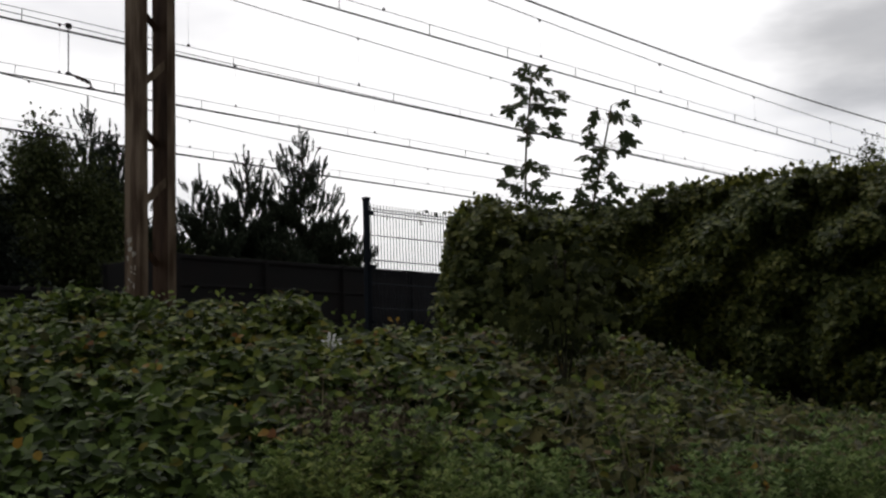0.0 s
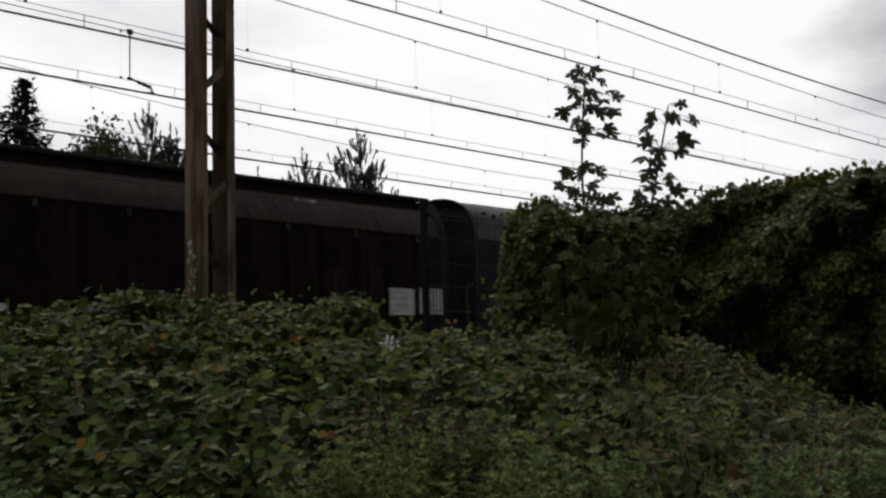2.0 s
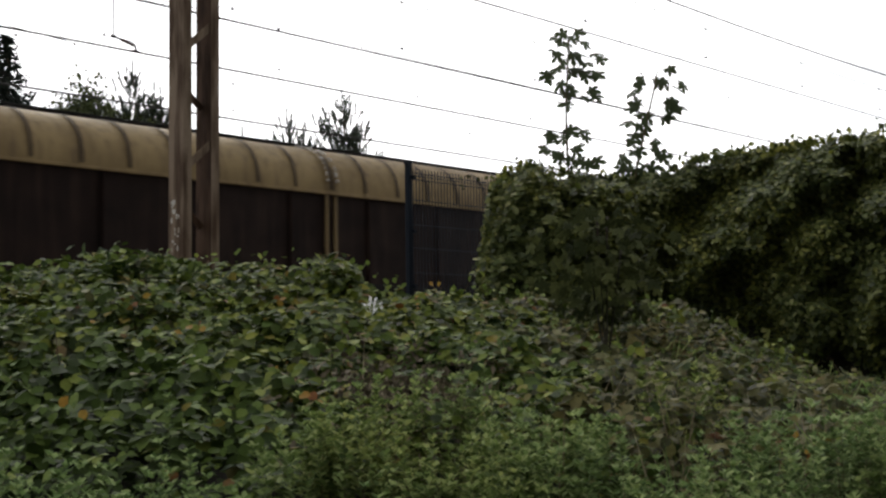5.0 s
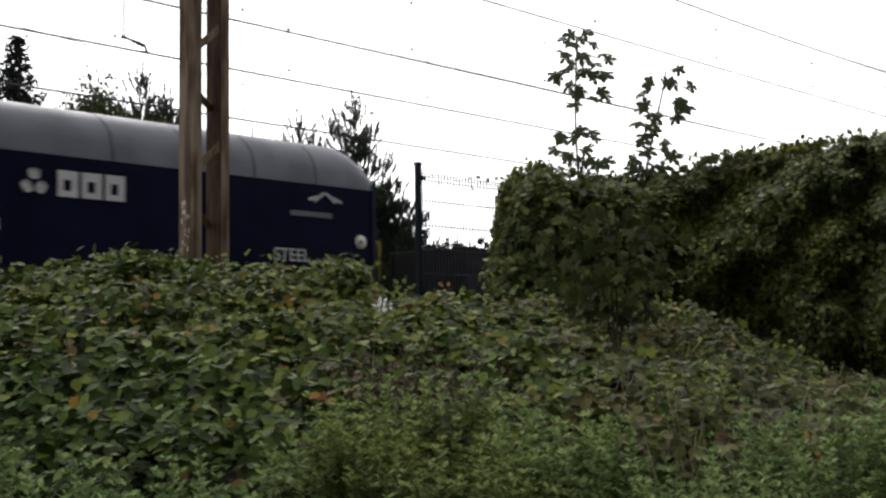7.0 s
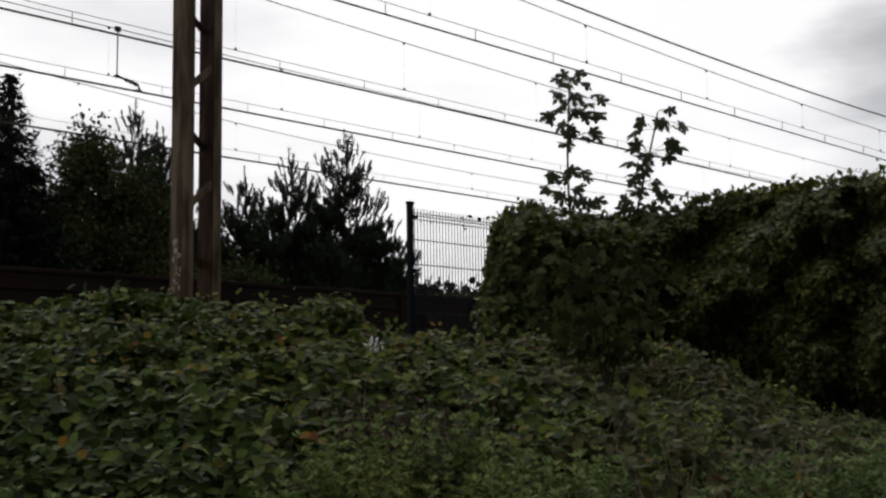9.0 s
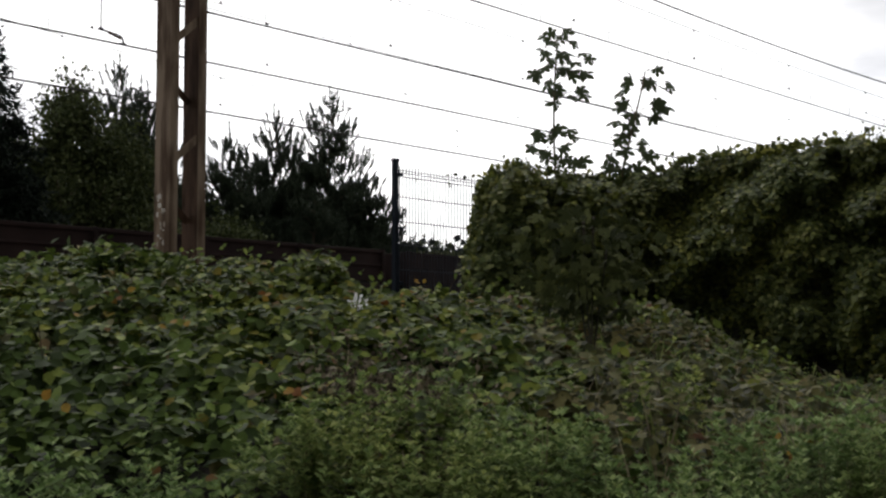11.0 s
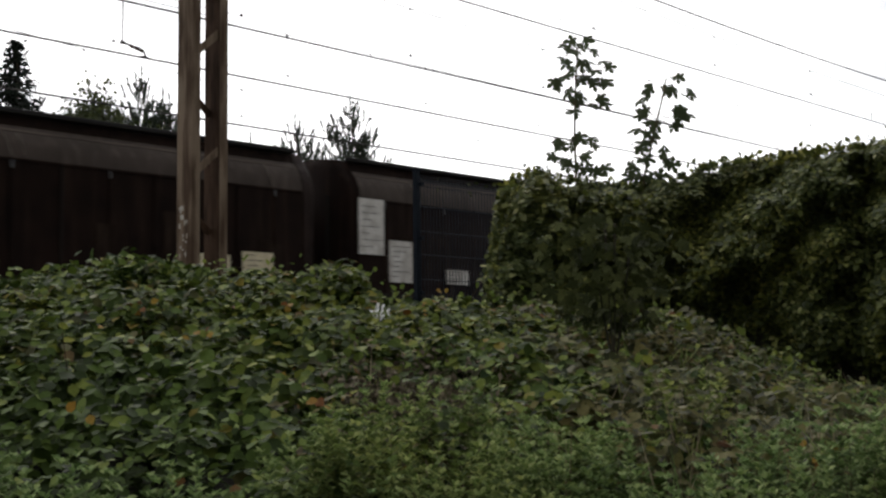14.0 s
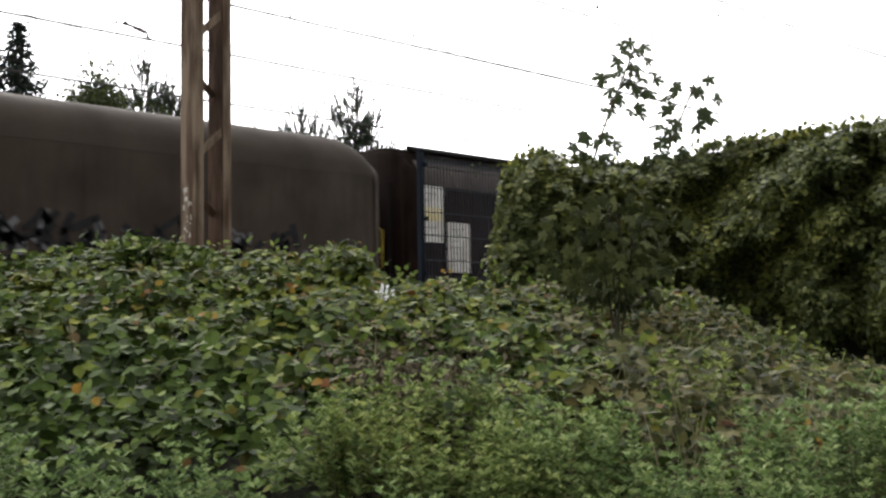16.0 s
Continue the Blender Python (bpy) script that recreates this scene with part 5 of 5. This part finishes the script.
def make_van(front, rear, plates, label, detail_seed=1, graffiti=False, tag=False):
    """Sliding-wall van: dark wall, paler curved upper panel, sooty roof with an overhanging rail."""
    t = wagon("sliding_wall_van", label, front, rear)
    L = front - rear
    g = random.Random(detail_seed)
    ins = 0.0
    rings = [van_ring(x) for x in (-L / 2, L / 2)]
    part("wall", loft("wall", [[p for p in r] for r in rings], M["brown_side"], True, False), t)
    up = [[(p[0] * 1.0 - (0.25 if p[0] > 0 else -0.25), p[1] * 1.006, p[2] + 0.004) for p in van_ring(x)[2:6]] for x in (-L / 2, L / 2)]
    part("upper_panel", loft("upper_panel", up, M["brown_top"], False), t, "dusty paler upper wall panel")
    part("dust_strip", boxes("dust_strip", [((0, -1.19, 4.08), (L - 0.7, 0.012, 0.07), Matrix.Rotation(radians(-38), 4, "X"))], M["dust_brown"], 0.003), t, "dust-covered ledge under the roof edge")
    part("roof", loft("roof", [[(p[0] * 0.997, p[1], p[2] + 0.03) for p in van_ring(x)[6:-6]] for x in (-L / 2, L / 2)], M["roof_dark"], False), t)
    part("roof_rail", boxes("roof_rail", [((-0.05, s * 1.04, 4.48), (L - 0.4, 0.16, 0.11)) for s in (-1, 1)], M["roof_dark"], 0.02), t, "black guide rail along the roof edge")
    for sx in (-1, 1):
        part("end_frame", loft("end_frame", [[(sx * (L / 2 + d), p[1] * s, p[2]) for p in van_ring(0)] for d, s in ((-0.22, 1.012), (0.02, 1.012), (0.16, 0.93))], M["brown_side"]), t)
        for y in (-0.7, 0.7):
            part("end_rib", boxes("end_rib", [((sx * (L / 2 + 0.16), y, 2.4), (0.1, 0.1, 2.4))], M["under"], 0.01), t)
    for i in range(1, 12):
        x = -L / 2 + L * i / 12
        d = 0.045 if i == 6 else 0.02
        part("wall_seam", boxes("wall_seam", [((x, NEAR_Y - 0.012, 2.35), (d, 0.03, 2.3))], M["under"] if i == 6 else M["brown_side"], 0.006), t)
        if i % 2:
            part("pull_lug", boxes("pull_lug", [((x, NEAR_Y - 0.03, 3.38), (0.035, 0.03, 0.15))], M["dim_paint"], 0.004), t)
    part("guide_rail", boxes("guide_rail", [((0, s * 1.43, 1.14), (L, 0.07, 0.1)) for s in (-1, 1)], M["under"], 0.01), t)
    part("wall_band", boxes("wall_band", [((0, NEAR_Y - 0.006, 3.47), (L - 0.5, 0.03, 0.05))], M["brown_side"], 0.005), t)
    running_gear(t, L + 0.2, (-L / 2 + 2.6, L / 2 - 2.6))
    names = {"b": "board", "c": "cream", "y": "yellow_wash", "o": "orange", "g": "tan_graffiti", "d": "dim_paint"}
    for kind, a, b, z0, z1 in plates:
        deep = {"y": 0.045, "g": 0.022}.get(kind, 0.03)
        slab("marking_panel" if kind in "bc" else "painted_patch", L / 2 - b, L / 2 - a, z0, z1, M[names[kind]], t, NEAR_Y - deep)
        if kind in "bc" and b - a > 0.5:
            n = 4 if z1 - z0 < 0.8 else 7
            for i in range(n):
                w = (b - a) * g.uniform(0.25, 0.75)
                x = L / 2 - b + (b - a) * g.uniform(0.08, 0.16)
                zz = z0 + (z1 - z0) * (0.14 + 0.72 * i / (n - 1))
                part("writing_bar", boxes("writing_bar", [((x + w / 2, NEAR_Y - 0.046, zz), (w, 0.006, 0.018))], M["dim_paint"], 0), t)
    # paler patches where the paint has been rubbed and washed
    for i in range(7):
        x, w = g.uniform(-L / 2 + 0.8, L / 2 - 0.8), g.uniform(0.3, 0.9)
        slab("worn_patch", x - w / 2, x + w / 2, g.uniform(1.5, 1.9), g.uniform(2.2, 2.9), M["brown_worn"], t, NEAR_Y - 0.004 - 0.0016 * i, 0.01, "rubbed paler patch of brown paint")
    # scratches and drips down the dusty upper panel
    for i in range(4):
        x = g.uniform(-L / 2 + 1, L / 2 - 1)
        part("scratch", tube("scratch", [(x, -1.425, 3.55), (x - 0.05, -1.39, 3.77), (x - 0.13, -1.27, 4.02)], 0.012, M["dust"], 4), t, "pale scratch")
    if tag:
        for i in range(5):
            x = L / 2 - 1.15 + 0.2 * i
            part("graffiti_tag", tube("graffiti_tag", [(x + g.uniform(-0.1, 0.1), NEAR_Y - 0.02, 2.42 + g.uniform(0, 0.4)) for _ in range(5)], 0.014, M["grey_paint"], 4), t, "thin pale graffiti scrawl")
    if graffiti:
        for i in range(14):
            x = L / 2 - g.uniform(3.5, 9.0)
            zc = g.uniform(1.5, 2.4)
            part("graffiti_stroke", boxes("graffiti_stroke", [((x, NEAR_Y - 0.02, zc), (0.09, 0.012, g.uniform(0.4, 1.0)), Matrix.Rotation(g.uniform(-0.7, 0.7), 4, "Y"))], M["tan_graffiti"], 0.003), t, "worn graffiti stroke")
    return t


def make_round_van(front, rear, roof, ribs, seams, panels, label, top=4.75, seed=3):
    """Older van with a half-round ribbed roof over dark panelled sides."""
    t = wagon("round_roof_wagon", label, front, rear)
    L = front - rear
    sh = 3.42
    part("side_wall", loft("side_wall", [[(x, p[1], p[2]) for p in van_ring(0, top - 0.06, sh, 1.15, True)] for x in (-L / 2, L / 2)], M["brown_side"]), t)
    part("roof", loft("roof", [[(x, p[1] * 1.03, p[2] + 0.03) for p in van_ring(0, top, sh - 0.06, 1.15, True)[2:-2]] for x in np.linspace(-L / 2 + 0.02, L / 2 - 0.02, 9)], roof, False), t, "half-round ribbed roof")
    part("gutter", boxes("gutter", [((0, s * 1.46, sh - 0.04), (L, 0.06, 0.07)) for s in (-1, 1)], roof, 0.01), t)
    part("ridge_walk", boxes("ridge_walk", [((0, 0, top + 0.09), (L - 0.4, 0.5, 0.05))], M["roof_dark"], 0.01), t)
    def hoop(name, x, w, m, k=1.045):
        part(name, loft(name, [[(x + d, p[1] * k, p[2] + 0.05) for p in van_ring(0, top, sh, 1.2, True)[2:-2]] for d in (-w, w)], m, False), t)
    for i in range(1, ribs):
        hoop("roof_rib", -L / 2 + L * i / ribs, 0.045, M["roof_shade"])
    g = random.Random(seed)

    def chips(x):
        for a in np.linspace(0.12, 1.35, 11):
            if g.random() < 0.75:
                part("chipped_mark", boxes("chipped_mark", [((x + g.uniform(-0.02, 0.02), -1.5 * math.cos(a), sh + (top - sh) * math.sin(a) ** 0.8 + 0.05), (g.uniform(0.03, 0.07), 0.05, g.uniform(0.05, 0.15)), Matrix.Rotation(-a, 4, "X"))], M["board"], 0.01), t)

    for x in seams:
        for s in (-0.14, 0.14):
            hoop("seam_hoop", x + s, 0.05, roof, 1.055)
            part("seam_post", boxes("seam_post", [((x + s, NEAR_Y - 0.03, 2.3), (0.08, 0.06, 2.25))], roof, 0.01), t)
            chips(x + s)
    for sx in (-1, 1):
        hoop("end_hoop", sx * (L / 2 - 0.07), 0.06, roof, 1.05)
        chips(sx * (L / 2 - 0.07))
    for sx in (-1, 1):
        part("end_wall", loft("end_wall", [[(sx * (L / 2 + d), p[1] * 0.99, p[2]) for p in van_ring(0, top - 0.04, sh, 1.15, True)] for d in (-0.05, 0.03)], M["roof_dark"], True, False), t)
        for y in (-0.9, -0.3, 0.3, 0.9):
            part("end_rib", boxes("end_rib", [((sx * (L / 2 + 0.05), y, 2.4), (0.06, 0.07, 2.4))], M["roof_dark"], 0.01), t)
    for i in range(1, 9):
        x = -L / 2 + L * i / 9
        part("side_stake", boxes("side_stake", [((x, NEAR_Y - 0.02, 2.25), (0.07, 0.05, 2.2))], M["brown_side"], 0.01), t)
    for kind, a, b, z0, z1 in panels:
        slab("door_panel" if kind in "or" else "marking_panel", L / 2 - b, L / 2 - a, z0, z1, M[{"o": "orange", "r": "orange_red", "b": "board", "g": "tan_graffiti", "y": "gold_roof"}[kind]], t, NEAR_Y - 0.035)
    part("side_sill", boxes("side_sill", [((0, s * 1.42, 1.18), (L, 0.08, 0.16)) for s in (-1, 1)], M["under"], 0.01), t)
    running_gear(t, L + 0.2, (-L / 2 + 2.3, L / 2 - 2.3))
    return t


def make_low_wagon(front, rear, side, top, label, stakes=(), seed=1, lit=False):
    """Flat wagon with hinged drop sides between stanchions."""
    t = wagon("low_sided_wagon", label, front, rear)
    L = front - rear
    g = random.Random(seed)
    part("deck", boxes("deck", [((0, 0, 1.22), (L, 2.7, 0.1))], M["under"], 0.01), t)
    n = max(3, int(L / 2.4))
    w = L / n
    for i in range(n):
        x = -L / 2 + w * (i + 0.5)
        for sy in (-1, 1):
            part("drop_side", boxes("drop_side", [((x, sy * 1.36, 0.5 * (1.27 + top)), (w - 0.14, 0.05, top - 1.27)), ((x, sy * 1.40, top - 0.05), (w - 0.14, 0.07, 0.09)), ((x, sy * 1.40, 1.27 + 0.5 * (top - 1.27)), (w - 0.14, 0.05, 0.06))], side, 0.01), t)
    for i in range(n + 1):
        x = -L / 2 + w * i
        for sy in (-1, 1):
            part("stanchion", boxes("stanchion", [((x, sy * 1.40, 0.5 * (1.15 + top)), (0.11, 0.1, top - 1.15 + 0.02))], side, 0.01), t)
    part("sole_bar", boxes("sole_bar", [((0, s * 1.38, 1.05), (L, 0.08, 0.32)) for s in (-1, 1)], side, 0.01), t)
    for sx in (-1, 1):
        part("end_flap", boxes("end_flap", [((sx * (L / 2 - 0.03), 0, 0.5 * (1.27 + top)), (0.06, 2.7, top - 1.27))], side, 0.01), t)
    for x, h, lean in stakes:
        part("bent_stake", tube("bent_stake", [(x, NEAR_Y - 0.08, 1.3), (x, NEAR_Y - 0.08, h), (x - lean * 0.35, NEAR_Y - 0.08, h + 0.06), (x - lean, NEAR_Y - 0.08, h + 0.14)], 0.015, M["grey_paint"], 6), t, "pale bent stake")
    for x in (-L * 0.28, L * 0.12, L * 0.4):
        slab("data_plate", x, x + 0.5, 1.3, 1.3 + 0.28, M["dim_paint"] if not lit else M["tan_graffiti"], t, NEAR_Y - 0.03)
    running_gear(t, L, (-L / 2 + 2.0, -L / 2 + 3.8, L / 2 - 3.8, L / 2 - 2.0))
    return t


M["hood_end"] = mat("navy end wall paint", (0.005, 0.007, 0.028), (0.008, 0.009, 0.024), 0.6, spec=0.04, scale=2)
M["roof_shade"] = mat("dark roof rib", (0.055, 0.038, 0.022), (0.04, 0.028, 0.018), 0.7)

LOW = "black empty low-sided wagon with pale bent stakes"
make_low_wagon(52.0, 32.6, M["low_side"], 2.62, "empty black low-sided goods wagon", seed=1)
make_low_wagon(31.6, 16.6, M["low_side"], 2.62, "empty black low-sided goods wagon", seed=2)
make_low_wagon(15.6, -8.4, M["low_side"], 1.75, LOW, ((1.5, 2.55, 0.45), (5.7, 2.2, 0.3), (-2.6, 2.6, 0.5), (-6.3, 2.5, 0.5), (-10.6, 2.3, 0.3)), 3)
GREY_HOOD = "dark grey-green covered coil wagon with pale block sign"
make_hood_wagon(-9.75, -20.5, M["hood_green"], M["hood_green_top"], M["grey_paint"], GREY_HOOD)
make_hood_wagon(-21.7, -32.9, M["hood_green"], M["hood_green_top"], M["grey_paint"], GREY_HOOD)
VAN = "dark brown sliding-wall van with dusty upper panel and white marking panels"
make_van(-34.1, -46.6, [("b", 0.2, 1.0, 1.5, 2.15), ("b", 1.2, 2.05, 1.45, 2.11), ("b", 12.0, 12.3, 1.25, 1.4), ("b", 4.4, 5.0, 4.0, 4.07)], VAN, 1)
make_van(-47.4, -60.7, [("c", 11.85, 12.65, 1.7, 3.38), ("b", 10.85, 11.65, 1.4, 2.34), ("b", 8.68, 9.5, 1.45, 1.8), ("b", 3.18, 4.0, 1.4, 1.68), ("b", 0.9, 1.4, 1.15, 1.3)], VAN, 2, True)
ROUND = "brown wagon with ochre half-round ribbed roof"
make_round_van(-61.7, -74.1, M["ochre_roof"], 12, (0.0,), [("o", 0.06, 0.92, 1.5, 3.12)], ROUND + " and an orange door panel", seed=4)
make_round_van(-74.9, -87.3, M["ochre_roof"], 12, (0.0,), [("o", 11.7, 12.3, 1.5, 3.17), ("r", 10.45, 11.5, 1.5, 3.2), ("y", 11.5, 11.7, 1.4, 3.25)], ROUND + " and orange painted panels", seed=5)
make_round_van(-89.1, -111.3, M["gold_roof"], 20, (0.0,), [("g", 7.0, 12.5, 2.2, 2.45), ("g", 13.0, 15.0, 2.0, 2.3)], "long dark-sided wagon with straw-coloured half-round roof", 4.62, seed=6)
make_round_van(-112.4, -134.6, M["gold_roof"], 20, (0.0,), [], "long dark-sided wagon with straw-coloured half-round roof", 4.62, seed=7)
make_low_wagon(-135.8, -155.6, M["low_side"], 2.35, LOW, ((-6, 2.5, 0.3), (8.9, 2.0, 0.4)), 8)
make_low_wagon(-156.6, -176.4, M["low_side"], 2.35, LOW, ((9.3, 1.9, 0.35), (3.5, 2.5, 0.08), (-2.2, 2.5, 0.08), (-8.0, 2.5, 0.08)), 9)
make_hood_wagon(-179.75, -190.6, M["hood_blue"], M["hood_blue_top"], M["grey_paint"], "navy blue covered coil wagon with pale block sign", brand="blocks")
RUST = "rust-red empty low-sided wagon"
for i in range(8):
    a = -193.0 - 20.05 * i
    make_low_wagon(a, a - 19.1, M["rust_side"], 2.07, RUST, (), 20 + i, True)
# three close-coupled pairs
PAIRS = [
    (-354.64, -367.45, [("b", 0.3, 1.12, 1.25, 2.07), ("b", 1.4, 2.2, 1.23, 1.99), ("b", 2.36, 3.1, 1.75, 1.94), ("b", 3.5, 4.2, 1.44, 1.9)]),
    (-368.24, -380.98, [("b", 3.27, 4.1, 1.35, 1.95), ("b", 8.65, 9.5, 1.5, 1.88), ("b", 10.73, 11.55, 1.48, 2.52), ("b", 11.72, 12.57, 2.13, 3.5)]),
    (-382.30, -395.10, [("c", 1.14, 2.0, 1.5, 2.0), ("c", 2.34, 3.14, 1.5, 1.9), ("d", 8.34, 8.84, 1.75, 2.4)]),
    (-395.85, -408.66, [("d", 1.56, 1.96, 1.6, 2.2), ("c", 11.65, 12.55, 2.05, 3.5), ("c", 10.66, 11.46, 1.52, 2.52), ("b", 9.6, 10.46, 2.1, 2.65), ("b", 9.9, 10.22, 1.55, 1.8), ("b", 8.6, 9.46, 1.48, 1.88)]),
    (-409.90, -422.76, [("b", 0.28, 1.16, 1.55, 2.24), ("b", 1.3, 2.16, 1.55, 2.2), ("b", 2.42, 3.18, 1.4, 1.76), ("b", 3.32, 3.68, 1.6, 2.28), ("g", 6.2, 8.6, 1.7, 2.8), ("g", 9.1, 11.6, 1.75, 2.7)]),
    (-423.42, -436.35, [("b", 3.3, 4.2, 1.75, 2.45), ("g", 5.2, 5.6, 1.4, 2.6), ("g", 6.3, 6.7, 1.4, 2.6), ("g", 8.1, 8.5, 1.5, 2.7), ("b", 8.85, 9.7, 1.4, 2.05), ("b", 11.9, 12.7, 2.05, 3.5), ("b", 10.9, 11.75, 1.3, 2.6), ("y", 11.95, 12.65, 2.6, 2.95)]),
]
for i, (front, rear, plates) in enumerate(PAIRS):
    make_van(front, rear, plates, VAN, 30 + i, i in (3, 4), i == 4)
make_hood_wagon(-437.66, -449.6, M["hood_old"], M["hood_old_top"], M["dim_paint"], "grimy brown-grey covered coil wagon with dark graffiti", detail=False, top=4.64)
make_low_wagon(-450.6, -470.0, M["low_side"], 2.2, "empty black low-sided goods wagon", (), 40)


# ---- what moves ----
SWAY_A = [(0.0, -1), (1.0, -1.5), (2.0, -3), (3.0, -5), (4.0, -7), (5.2, -4), (6.5, -5), (7.5, -5), (8.5, -5), (9.2, -4), (10.3, -3), (11.5, -5), (13.0, -5), (13.5, -5), (14.0, -4), (14.5, -2), (15.0, 16), (15.5, 12), (15.7, 12), (16.0, 15)]
SWAY_B = [(0.0, 2), (2.0, 1), (4.0, 1), (5.2, 3), (6.5, 2), (8.5, 2), (10.3, 4), (11.5, 2), (13.5, 2), (14.0, 3), (14.5, 4), (15.0, 12), (15.5, 11), (16.0, 12)]
# how far a gust bends the shoots over and down at the end
BEND = {15.0: (-0.03, 0, -0.15), 15.5: (0.12, 0, -0.21), 15.7: (0.12, 0, -0.2), 16.0: (0.1, 0, -0.18)}


def motions():
    for t, u in WAGONS:
        walk(t, [(s, pose(u + SPEED * s, TRAIN_Y, RAIL_Z)) for s in range(0, 17)])
    for ob, rows in ((SAP_A, SWAY_A), (SAP_B, SWAY_B)):
        home = ob.matrix_world.copy()
        walk(ob, [(s, home @ pose(*BEND.get(s, (0, 0, 0)), 0, a, 0)) for s, a in rows])


motions()
